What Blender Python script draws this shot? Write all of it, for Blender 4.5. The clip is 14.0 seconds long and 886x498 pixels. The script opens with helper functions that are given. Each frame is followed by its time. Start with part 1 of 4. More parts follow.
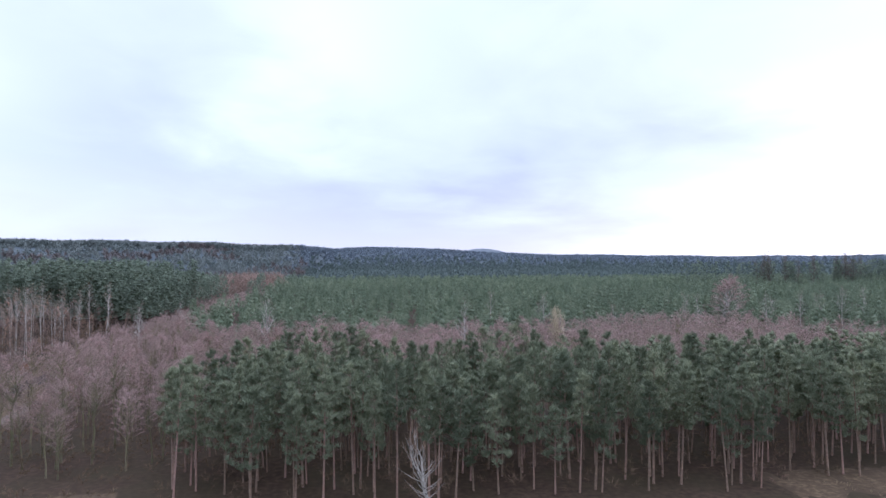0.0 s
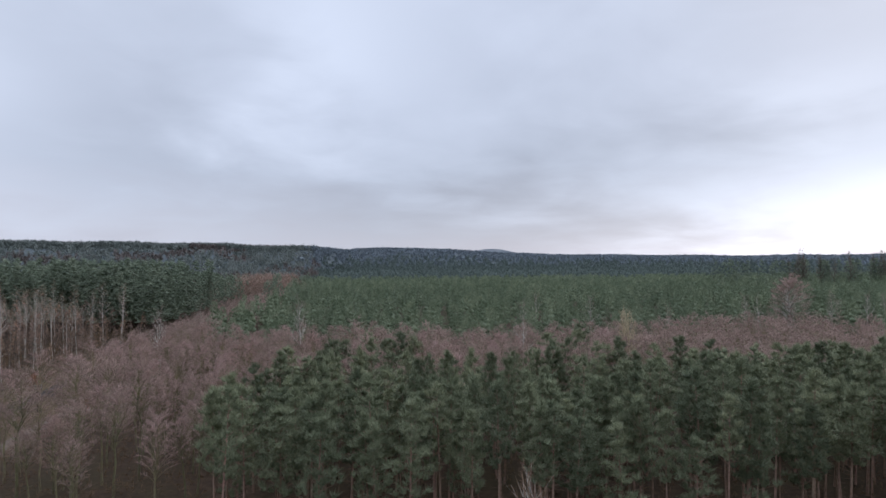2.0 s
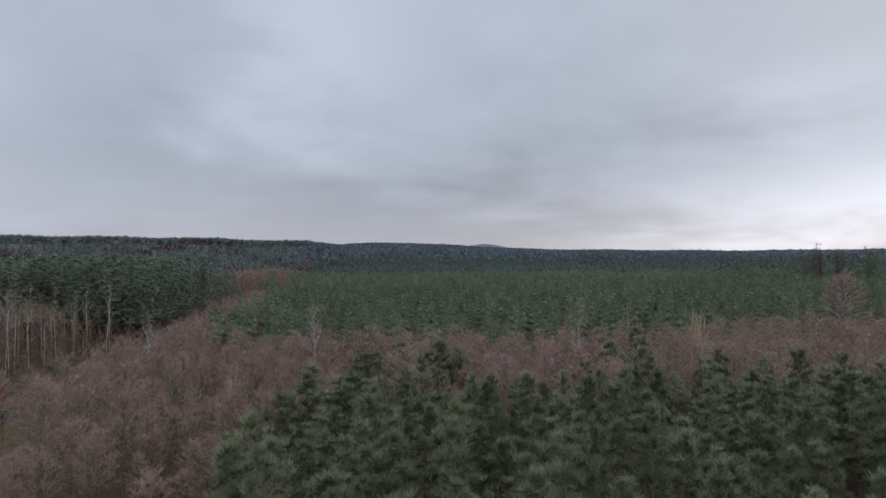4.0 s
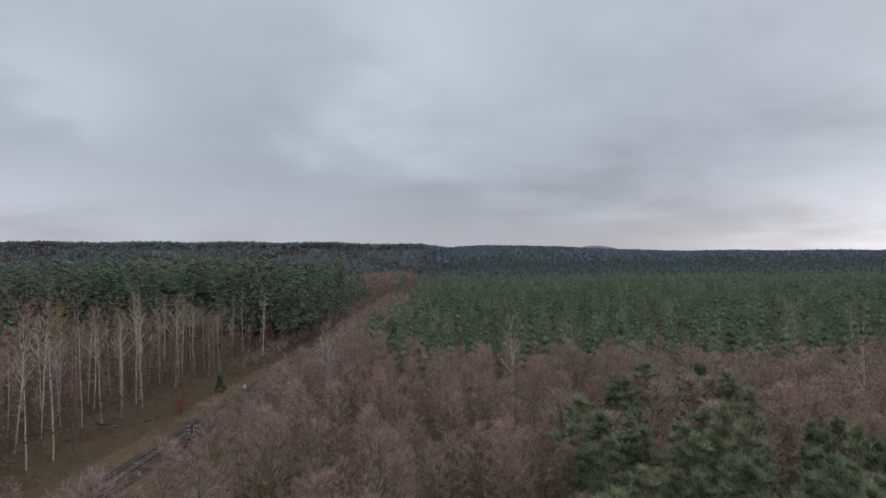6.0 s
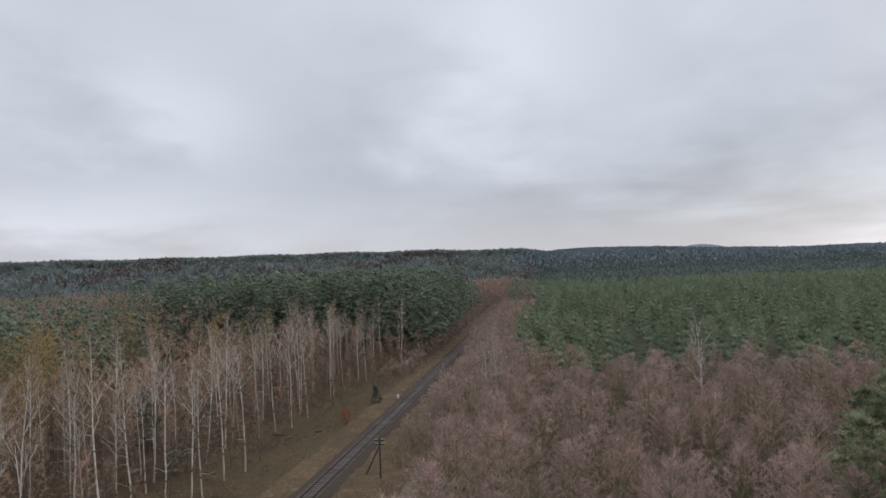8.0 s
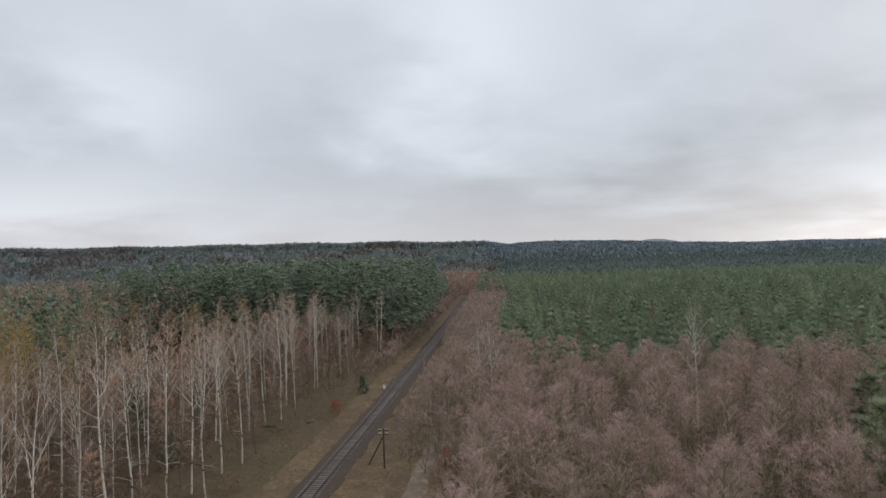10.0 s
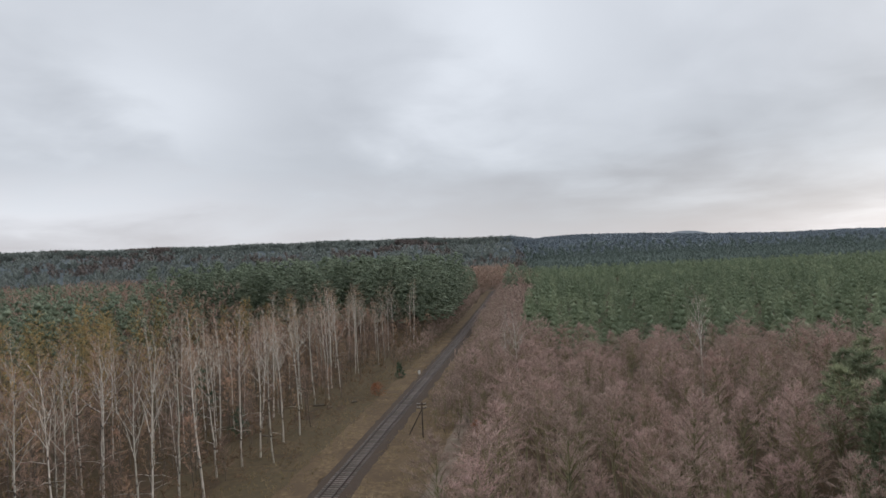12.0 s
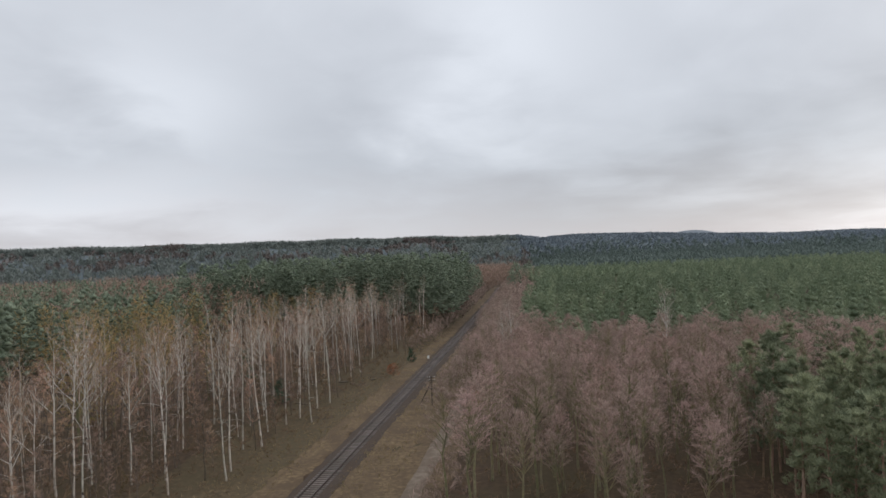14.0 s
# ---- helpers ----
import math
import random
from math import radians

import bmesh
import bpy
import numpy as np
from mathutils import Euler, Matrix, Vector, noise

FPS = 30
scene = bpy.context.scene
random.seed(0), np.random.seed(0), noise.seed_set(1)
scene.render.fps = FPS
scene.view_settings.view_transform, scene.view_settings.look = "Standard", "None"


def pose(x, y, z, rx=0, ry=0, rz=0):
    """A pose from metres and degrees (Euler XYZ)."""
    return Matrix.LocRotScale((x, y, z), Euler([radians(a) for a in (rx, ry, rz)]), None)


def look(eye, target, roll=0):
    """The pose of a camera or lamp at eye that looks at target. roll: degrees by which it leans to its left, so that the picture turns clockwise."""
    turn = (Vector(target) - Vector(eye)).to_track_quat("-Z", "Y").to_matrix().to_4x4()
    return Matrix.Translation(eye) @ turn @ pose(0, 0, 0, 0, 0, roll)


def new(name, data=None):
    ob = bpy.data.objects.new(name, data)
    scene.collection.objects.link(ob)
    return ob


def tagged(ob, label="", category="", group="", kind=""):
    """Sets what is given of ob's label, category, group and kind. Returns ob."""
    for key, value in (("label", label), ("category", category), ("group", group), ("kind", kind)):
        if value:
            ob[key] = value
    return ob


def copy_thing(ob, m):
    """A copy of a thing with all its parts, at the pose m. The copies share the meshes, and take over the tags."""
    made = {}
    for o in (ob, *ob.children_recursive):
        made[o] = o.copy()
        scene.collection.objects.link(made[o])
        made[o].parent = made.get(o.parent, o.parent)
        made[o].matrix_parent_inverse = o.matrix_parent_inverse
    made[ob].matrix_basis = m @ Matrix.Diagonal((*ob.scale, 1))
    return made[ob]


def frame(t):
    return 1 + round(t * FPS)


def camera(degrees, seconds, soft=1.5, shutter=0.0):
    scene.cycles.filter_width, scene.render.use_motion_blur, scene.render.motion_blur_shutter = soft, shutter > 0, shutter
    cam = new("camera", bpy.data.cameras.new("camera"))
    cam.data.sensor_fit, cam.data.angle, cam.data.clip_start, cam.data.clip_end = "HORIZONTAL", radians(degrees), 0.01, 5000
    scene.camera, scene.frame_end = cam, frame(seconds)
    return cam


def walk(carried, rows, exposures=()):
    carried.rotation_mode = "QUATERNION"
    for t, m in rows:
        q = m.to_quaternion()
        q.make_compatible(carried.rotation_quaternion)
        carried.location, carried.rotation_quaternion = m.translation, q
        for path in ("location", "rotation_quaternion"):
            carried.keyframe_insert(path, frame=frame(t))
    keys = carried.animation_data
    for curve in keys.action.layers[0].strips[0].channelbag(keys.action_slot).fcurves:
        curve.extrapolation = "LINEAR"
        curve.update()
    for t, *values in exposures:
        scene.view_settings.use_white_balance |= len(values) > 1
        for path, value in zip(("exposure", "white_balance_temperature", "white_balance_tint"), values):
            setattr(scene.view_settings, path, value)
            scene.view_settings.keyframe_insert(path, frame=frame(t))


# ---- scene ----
cam = camera(70.0, 14.0)
PATH = [
    (0, (-2.212, -2.375, 25.868), (-1.986, -0.388, 25.910), -0.2),
    (0.5, (-4.692, 2.079, 25.888), (-4.460, 4.064, 25.943), -0.3),
    (1, (-6.822, 6.227, 25.806), (-6.605, 8.215, 25.855), -0.3),
    (1.5, (-8.388, 9.899, 25.649), (-8.187, 11.889, 25.689), -0.4),
    (2, (-9.668, 13.061, 25.356), (-9.466, 15.050, 25.400), -0.4),
    (2.2, (-10.276, 14.569, 25.306), (-10.070, 16.558, 25.342), -0.6),
    (4.3, (-17.556, 34.847, 25.458), (-17.326, 36.834, 25.487), -0.4),
    (4.5, (-18.816, 36.883, 25.432), (-18.594, 38.870, 25.464), -0.5),
    (5, (-22.661, 41.763, 25.283), (-22.459, 43.752, 25.324), -0.6),
    (5.5, (-26.599, 45.809, 25.337), (-26.383, 47.797, 25.378), -0.7),
    (6, (-31.321, 48.400, 25.464), (-31.420, 50.397, 25.505), -0.8),
    (6.5, (-34.342, 49.126, 25.551), (-34.757, 51.082, 25.597), -0.5),
    (7, (-37.292, 49.620, 25.814), (-37.775, 51.559, 25.868), -0.8),
    (7.5, (-40.616, 50.542, 26.027), (-41.049, 52.493, 26.080), -1.2),
    (7.7, (-41.735, 50.815, 25.954), (-42.146, 52.770, 26.019), -1.9),
    (9.8, (-48.851, 51.230, 25.630), (-49.137, 53.209, 25.676), -2.0),
    (10, (-49.245, 50.819, 25.596), (-49.508, 52.801, 25.633), -2.0),
    (10.5, (-49.264, 49.106, 25.534), (-49.553, 51.085, 25.563), -2.1),
    (11, (-48.727, 46.526, 25.455), (-49.061, 48.498, 25.483), -2.4),
    (11.5, (-48.226, 43.216, 25.514), (-48.580, 45.184, 25.541), -2.6),
    (12, (-47.838, 39.468, 25.599), (-48.187, 41.438, 25.626), -2.9),
    (12.5, (-47.361, 35.289, 25.622), (-47.710, 37.258, 25.650), -2.9),
    (13, (-46.536, 30.715, 25.700), (-46.899, 32.681, 25.727), -2.9),
    (13.5, (-45.462, 25.789, 25.787), (-45.835, 27.754, 25.810), -2.8),
    (14, (-44.263, 20.651, 25.773), (-44.636, 22.616, 25.795), -2.6),
]
EXPOSURES = [
    (0.0, 0.52, 5330, 19.5), (0.7, 0.30, 5560, 16.5), (1.5, 0.0, 5760, 14.2), (2.2, -0.08, 5840, 13.5),
    (4.3, -0.44, 6000, 12), (5.5, -0.44, 6050, 11.5), (6.3, -0.42, 6120, 11.3), (7.5, -0.15, 6240, 11.2), (10.0, 0.0, 6420, 10), (14.0, 0.0, 6450, 10.5),
]
walk(cam, [(t, look(eye, target, roll)) for t, eye, target, roll in PATH], EXPOSURES)


# ---- world, sun ----
SUN_AZ, SUN_EL = 42.0, 24.0


def build_world():
    world = bpy.data.worlds.new("overcast_sky")
    scene.world = world
    world.use_nodes = True
    nt = world.node_tree
    nt.nodes.clear()
    link = nt.links.new

    def m(op, a, b=0.0, c=0.0):
        n = nt.nodes.new("ShaderNodeMath")
        n.operation = op
        for k, v in enumerate((a, b, c)):
            if isinstance(v, (int, float)):
                n.inputs[k].default_value = v
            else:
                link(v, n.inputs[k])
        return n.outputs[0]

    def noise_of(vec, scale, detail, rough, distortion=0.0):
        n = nt.nodes.new("ShaderNodeTexNoise")
        n.inputs["Scale"].default_value = scale
        n.inputs["Detail"].default_value = detail
        n.inputs["Roughness"].default_value = rough
        n.inputs["Distortion"].default_value = distortion
        link(vec, n.inputs["Vector"])
        return n.outputs[0]

    def mix(f, a, b):
        n = nt.nodes.new("ShaderNodeMix")
        n.data_type = "RGBA"
        for sock, v in ((n.inputs[0], f), (n.inputs[6], a), (n.inputs[7], b)):
            if isinstance(v, (int, float)):
                sock.default_value = v
            elif isinstance(v, tuple):
                sock.default_value = (*v, 1)
            else:
                link(v, sock)
        return n.outputs[2]

    tc = nt.nodes.new("ShaderNodeTexCoord")
    sep = nt.nodes.new("ShaderNodeSeparateXYZ")
    link(tc.outputs["Generated"], sep.inputs[0])
    x, y, z = sep.outputs
    zc = m("MAXIMUM", z, 0.0)
    # cloud sheet seen from below
    flat = m("ADD", zc, 0.22)
    comb = nt.nodes.new("ShaderNodeCombineXYZ")
    link(m("DIVIDE", x, flat), comb.inputs[0])
    link(m("DIVIDE", y, flat), comb.inputs[1])
    sheet = comb.outputs[0]
    big = noise_of(sheet, 0.8, 5.0, 0.5, 0.6)
    fine = noise_of(sheet, 2.6, 6.0, 0.5, 0.4)
    az = m("MULTIPLY", m("ARCTAN2", x, y), 57.2958)
    el = m("MULTIPLY", m("ARCSINE", z), 57.2958)
    wob = m("SUBTRACT", big, 0.5)
    wob2 = m("SUBTRACT", fine, 0.5)
    az_w = m("ADD", az, m("ADD", m("MULTIPLY", wob, 28.0), m("MULTIPLY", wob2, 12.0)))
    el_w = m("ADD", el, m("ADD", m("MULTIPLY", wob, 9.0), m("MULTIPLY", wob2, 5.0)))

    def lobe(a0, e0, sa, se):
        u = m("DIVIDE", m("SUBTRACT", az_w, a0), sa)
        v = m("DIVIDE", m("SUBTRACT", el_w, e0), se)
        return m("POWER", 2.718, m("MULTIPLY", m("ADD", m("MULTIPLY", u, u), m("MULTIPLY", v, v)), -1.0))

    value = m("MULTIPLY_ADD", wob, 0.34, 0.625)
    value = m("MULTIPLY_ADD", wob2, 0.17, value)
    for a0, e0, sa, se, amount in CLOUD_LOBES:
        value = m("MULTIPLY_ADD", lobe(a0, e0, sa, se), amount, value)
    value = m("MAXIMUM", value, 0.28)
    # an overcast sky is brightest overhead
    lift = nt.nodes.new("ShaderNodeMapRange")
    lift.interpolation_type = "SMOOTHSTEP"
    for k, w in enumerate((14.0, 75.0, 1.0, 2.1)):
        lift.inputs[k + 1].default_value = w
    link(el, lift.inputs[0])
    value = m("MULTIPLY", value, lift.outputs[0])
    # bluish in the thin places, neutral in the thick ones
    tone = nt.nodes.new("ShaderNodeMapRange")
    tone.inputs[1].default_value, tone.inputs[2].default_value = 0.35, 0.85
    link(value, tone.inputs[0])
    cloud = mix(tone.outputs[0], (0.925, 0.975, 1.065), (0.94, 0.985, 1.05))
    near = nt.nodes.new("ShaderNodeMapRange")
    near.inputs[1].default_value, near.inputs[2].default_value = 8.0, 0.5
    link(el_w, near.inputs[0])
    cloud = mix(m("MULTIPLY", near.outputs[0], 0.5), cloud, (1.06, 0.98, 1.0))
    scaled = nt.nodes.new("ShaderNodeVectorMath")
    scaled.operation = "SCALE"
    link(cloud, scaled.inputs[0])
    link(value, scaled.inputs["Scale"])
    sky = nt.nodes.new("ShaderNodeTexSky")
    sky.sky_type = "NISHITA"
    sky.sun_disc = False
    sky.sun_elevation, sky.sun_rotation = radians(SUN_EL), radians(SUN_AZ)
    dim = nt.nodes.new("ShaderNodeVectorMath")
    dim.operation = "SCALE"
    dim.inputs["Scale"].default_value = 0.08
    link(sky.outputs[0], dim.inputs[0])
    both = mix(0.08, scaled.outputs[0], dim.outputs[0])
    bg = nt.nodes.new("ShaderNodeBackground")
    bg.inputs["Strength"].default_value = SKY_STRENGTH
    link(both, bg.inputs["Color"])
    out = nt.nodes.new("ShaderNodeOutputWorld")
    link(bg.outputs[0], out.inputs["Surface"])


SKY_STRENGTH = 1.1
# azimuth and height in degrees, their spreads, and how much brighter or darker the cloud is there
CLOUD_LOBES = [
    (46, 3, 14, 4.5, 0.50), (3, 4.5, 16, 4.0, -0.13), (-44, 5, 14, 2.0, 0.12), (-36, 13, 7, 5, 0.15),
    (-3, 18, 7, 7, 0.12), (20, 10, 12, 3.5, -0.05), (36, 12, 8, 3, 0.10), (-20, 9, 10, 4, -0.05),
]
build_world()
sun = new("sun", bpy.data.lights.new("sun", "SUN"))
sun.data.energy, sun.data.angle, sun.data.color = 0.7, radians(25), (1.0, 0.96, 0.9)
sun.matrix_world = look((0, 0, 0), (-math.sin(radians(SUN_AZ)) * math.cos(radians(SUN_EL)), -math.cos(radians(SUN_AZ)) * math.cos(radians(SUN_EL)), -math.sin(radians(SUN_EL))))


# ---- materials ----
def material(name, stops, scale=3.0, rough=0.9, bump=0.0, detail=5.0, vary=0.0, island=0.0, second=None, wear=None, metal=0.0, coords="Object", thin=0.0):
    """Noise through a colour ramp. vary: lightness spread from object to object; island: from piece to piece;
    second: (scale, colour, amount) of a wider stain; wear: (scale, colour, threshold) of sharper marks."""
    mat = bpy.data.materials.new(name)
    mat.use_nodes = True
    nt = mat.node_tree
    link = nt.links.new
    bsdf = nt.nodes["Principled BSDF"]
    bsdf.inputs["Roughness"].default_value = rough
    bsdf.inputs["Metallic"].default_value = metal
    bsdf.inputs["Specular IOR Level"].default_value = 0.25
    tc = nt.nodes.new("ShaderNodeTexCoord")

    def noise_node(s, d=detail):
        n = nt.nodes.new("ShaderNodeTexNoise")
        n.inputs["Scale"].default_value = s
        n.inputs["Detail"].default_value = d
        n.inputs["Roughness"].default_value = 0.6
        link(tc.outputs[coords], n.inputs["Vector"])
        return n.outputs[0]

    fine = noise_node(scale)
    ramp = nt.nodes.new("ShaderNodeValToRGB")
    while len(ramp.color_ramp.elements) < len(stops):
        ramp.color_ramp.elements.new(0.5)
    for e, (p, c) in zip(ramp.color_ramp.elements, stops):
        e.position, e.color = p, (*c, 1)
    link(fine, ramp.inputs[0])
    colour = ramp.outputs[0]

    def blend(f, a, b):
        n = nt.nodes.new("ShaderNodeMix")
        n.data_type = "RGBA"
        link(f, n.inputs[0])
        link(a, n.inputs[6])
        if isinstance(b, tuple):
            n.inputs[7].default_value = (*b, 1)
        else:
            link(b, n.inputs[7])
        return n.outputs[2]

    def span(v, a, b, c=0.0, d=1.0):
        n = nt.nodes.new("ShaderNodeMapRange")
        for k, w in enumerate((a, b, c, d)):
            n.inputs[k + 1].default_value = w
        link(v, n.inputs[0])
        return n.outputs[0]

    if second:
        colour = blend(span(noise_node(second[0], 3.0), 0.42, 0.62, 0.0, second[2]), colour, second[1])
    if wear:
        colour = blend(span(noise_node(wear[0], 2.0), wear[2], wear[2] + 0.05), colour, wear[1])
    for amount, source in ((vary, "object"), (island, "island")):
        if amount:
            if source == "object":
                rnd = nt.nodes.new("ShaderNodeObjectInfo").outputs["Random"]
            else:
                rnd = nt.nodes.new("ShaderNodeNewGeometry").outputs["Random Per Island"]
            hsv = nt.nodes.new("ShaderNodeHueSaturation")
            link(span(rnd, 0, 1, 1 - amount, 1 + amount), hsv.inputs["Value"])
            link(span(rnd, 0, 1, 0.5 + amount * 0.06, 0.5 - amount * 0.06), hsv.inputs["Hue"])
            link(colour, hsv.inputs["Color"])
            colour = hsv.outputs[0]
    link(colour, bsdf.inputs["Base Color"])
    if thin:
        leaf = nt.nodes.new("ShaderNodeBsdfTranslucent")
        link(colour, leaf.inputs["Color"])
        both = nt.nodes.new("ShaderNodeMixShader")
        both.inputs[0].default_value = thin
        link(bsdf.outputs[0], both.inputs[1])
        link(leaf.outputs[0], both.inputs[2])
        link(both.outputs[0], nt.nodes["Material Output"].inputs["Surface"])
    if bump:
        b = nt.nodes.new("ShaderNodeBump")
        b.inputs["Strength"].default_value = 0.6
        b.inputs["Distance"].default_value = bump
        link(fine, b.inputs["Height"])
        link(b.outputs[0], bsdf.inputs["Normal"])
    return mat


M_LITTER = material("leaf_litter", [(0.3, (0.038, 0.023, 0.014)), (0.5, (0.066, 0.041, 0.024)), (0.7, (0.105, 0.066, 0.038))], 1.3, 0.95, 0.08, 8, second=(0.09, (0.055, 0.044, 0.020), 0.6))
M_DRYGRASS = material("dry_grass", [(0.3, (0.074, 0.048, 0.028)), (0.5, (0.126, 0.085, 0.047)), (0.7, (0.215, 0.153, 0.083))], 1.6, 0.95, 0.06, 8, second=(0.22, (0.084, 0.056, 0.033), 0.9))
M_BLADES = material("grass_blades", [(0.3, (0.23, 0.172, 0.095)), (0.7, (0.42, 0.335, 0.195))], 0.4, 0.9, island=0.3, second=(0.12, (0.19, 0.150, 0.074), 0.7), thin=0.25)
M_MOSSY = material("mossy_forest_edge", [(0.3, (0.052, 0.036, 0.020)), (0.5, (0.086, 0.061, 0.032)), (0.7, (0.135, 0.095, 0.052))], 1.2, 0.95, 0.08, 8, second=(0.15, (0.074, 0.056, 0.029), 0.7))
M_DIRT = material("sandy_track", [(0.3, (0.113, 0.084, 0.061)), (0.5, (0.173, 0.133, 0.099)), (0.7, (0.257, 0.206, 0.157))], 1.1, 0.95, 0.05, 8, second=(0.35, (0.121, 0.088, 0.062), 0.8))
M_BALLAST = material("ballast", [(0.3, (0.030, 0.021, 0.015)), (0.5, (0.059, 0.042, 0.031)), (0.7, (0.098, 0.074, 0.056))], 9.0, 0.9, 0.05, 6, second=(0.4, (0.062, 0.040, 0.026), 0.7))
M_SLEEPER = material("weathered_concrete", [(0.3, (0.102, 0.084, 0.074)), (0.7, (0.205, 0.176, 0.156))], 6.0, 0.9, 0.01, 6, vary=0.25)
M_RAIL = material("rusty_steel", [(0.3, (0.045, 0.030, 0.024)), (0.7, (0.10, 0.065, 0.050))], 8.0, 0.55, 0.002, 5, metal=0.4)
M_RAILTOP = material("worn_rail_head", [(0.3, (0.055, 0.045, 0.040)), (0.7, (0.11, 0.095, 0.087))], 8.0, 0.55, 0.0, 5, metal=0.5)
M_PINEBARK = material("pine_bark", [(0.3, (0.19, 0.115, 0.078)), (0.5, (0.31, 0.200, 0.140)), (0.7, (0.43, 0.295, 0.215))], 5.0, 0.9, 0.02, 6, vary=0.25, second=(0.8, (0.24, 0.19, 0.155), 0.5))
M_NEEDLE = material("pine_needles", [(0.3, (0.167, 0.192, 0.110)), (0.5, (0.240, 0.266, 0.162)), (0.7, (0.313, 0.337, 0.214))], 0.5, 0.75, vary=0.28, island=0.25, thin=0.35)
M_NEEDLE_DARK = material("old_pine_needles", [(0.3, (0.148, 0.184, 0.124)), (0.5, (0.208, 0.249, 0.170)), (0.7, (0.280, 0.320, 0.224))], 0.16, 0.75, detail=2.0, island=0.25, thin=0.25)
M_NEEDLE_FAR = material("far_pine_needles", [(0.36, (0.148, 0.188, 0.112)), (0.5, (0.223, 0.270, 0.165)), (0.64, (0.308, 0.351, 0.222))], 0.26, 0.8, detail=1.0, island=0.06, second=(0.02, (0.170, 0.210, 0.137), 0.5), thin=0.15)
# Ridge conifers: needle colour greyed and blued to stand in for haze.
M_NEEDLE_HAZED = material("hazed_ridge_needles", [(0.32, (0.156, 0.181, 0.163)), (0.5, (0.199, 0.221, 0.200)), (0.68, (0.252, 0.266, 0.239))], 0.05, 0.9, detail=3.0, island=0.03, thin=0.15)
# Pale blue-grey crowns: the mist on this ridge is only painted colour.
M_HAZE_TINTED_WOOD = material("distant_wood", [(0.32, (0.189, 0.222, 0.250)), (0.5, (0.209, 0.242, 0.268)), (0.68, (0.229, 0.261, 0.287))], 0.02, 0.95, detail=3.0, island=0.03)
# Far ground carries painted haze: blue-grey in place of brown litter.
M_HAZE_TINTED_FLOOR = material("haze_tinted_forest_floor", [(0.3, (0.083, 0.104, 0.112)), (0.5, (0.096, 0.118, 0.125)), (0.7, (0.108, 0.131, 0.138))], 0.05, 0.95, 0.0, 8, second=(0.006, (0.106, 0.119, 0.122), 0.6))
# The farthest hill has it too, as a paler blue-grey.
M_HAZE_TINTED_HILL = material("haze_tinted_hill", [(0.3, (0.12, 0.14, 0.158)), (0.5, (0.15, 0.172, 0.192)), (0.7, (0.19, 0.21, 0.228))], 0.006, 0.95, 0.0, 6)
# The far canopy's haze lies in this muted blue-green foliage colour.
M_CANOPY_HAZE_TINT = material("haze_tinted_pine_canopy", [(0.32, (0.119, 0.148, 0.132)), (0.5, (0.139, 0.171, 0.151)), (0.68, (0.164, 0.196, 0.174))], 0.03, 0.95, detail=3.0, island=0.03, thin=0.2)
M_ALDERBARK = material("alder_bark", [(0.3, (0.117, 0.101, 0.060)), (0.5, (0.199, 0.176, 0.108)), (0.7, (0.317, 0.275, 0.168))], 4.0, 0.9, 0.01, 6, vary=0.25, second=(0.9, (0.241, 0.227, 0.096), 0.6))
M_TWIG = material("bare_twigs", [(0.3, (0.261, 0.176, 0.144)), (0.5, (0.358, 0.248, 0.205)), (0.7, (0.464, 0.332, 0.276))], 0.35, 0.85, detail=3.0, vary=0.2, island=0.22)
M_TWIG_RED = material("reddish_twigs", [(0.3, (0.225, 0.148, 0.115)), (0.5, (0.295, 0.200, 0.156)), (0.7, (0.38, 0.262, 0.205))], 0.9, 0.85, vary=0.15, island=0.22)
M_BIRCHBARK = material("birch_bark", [(0.35, (0.379, 0.337, 0.281)), (0.5, (0.523, 0.476, 0.407)), (0.65, (0.690, 0.631, 0.548))], 2.0, 0.7, 0.004, 5, vary=0.22, wear=(2.6, (0.067, 0.053, 0.045), 0.59))
M_GREYBARK = material("grey_brown_bark", [(0.3, (0.095, 0.073, 0.056)), (0.5, (0.150, 0.118, 0.092)), (0.7, (0.225, 0.182, 0.145))], 3.0, 0.85, 0.006, 5, vary=0.25)
M_BIRCHTWIG = material("birch_twigs", [(0.3, (0.293, 0.186, 0.119)), (0.7, (0.498, 0.329, 0.219))], 0.35, 0.85, vary=0.2, island=0.25)
M_LARCH = material("golden_larch", [(0.3, (0.338, 0.234, 0.094)), (0.5, (0.450, 0.318, 0.132)), (0.7, (0.562, 0.408, 0.176))], 0.6, 0.85, vary=0.2, island=0.25, thin=0.3)
M_YELLOWTWIG = material("yellow_willow_twigs", [(0.3, (0.36, 0.29, 0.175)), (0.7, (0.54, 0.45, 0.29))], 0.6, 0.85, island=0.2)
M_OAKLEAF = material("rusty_oak_leaves", [(0.3, (0.24, 0.092, 0.045)), (0.7, (0.38, 0.16, 0.082))], 1.5, 0.85, island=0.25, thin=0.25)
M_BROWNWOOD = material("far_bare_wood", [(0.3, (0.219, 0.152, 0.118)), (0.5, (0.294, 0.205, 0.156)), (0.7, (0.375, 0.262, 0.198))], 0.1, 0.9, island=0.3, second=(0.03, (0.325, 0.201, 0.132), 0.5))
# Dull brown of bare trees, its lightness raised in imitation of haze.
M_FARBROWN_HAZED = material("hazed_far_brown_wood", [(0.3, (0.136, 0.114, 0.105)), (0.5, (0.174, 0.143, 0.129)), (0.7, (0.213, 0.173, 0.154))], 0.05, 0.9, island=0.05)
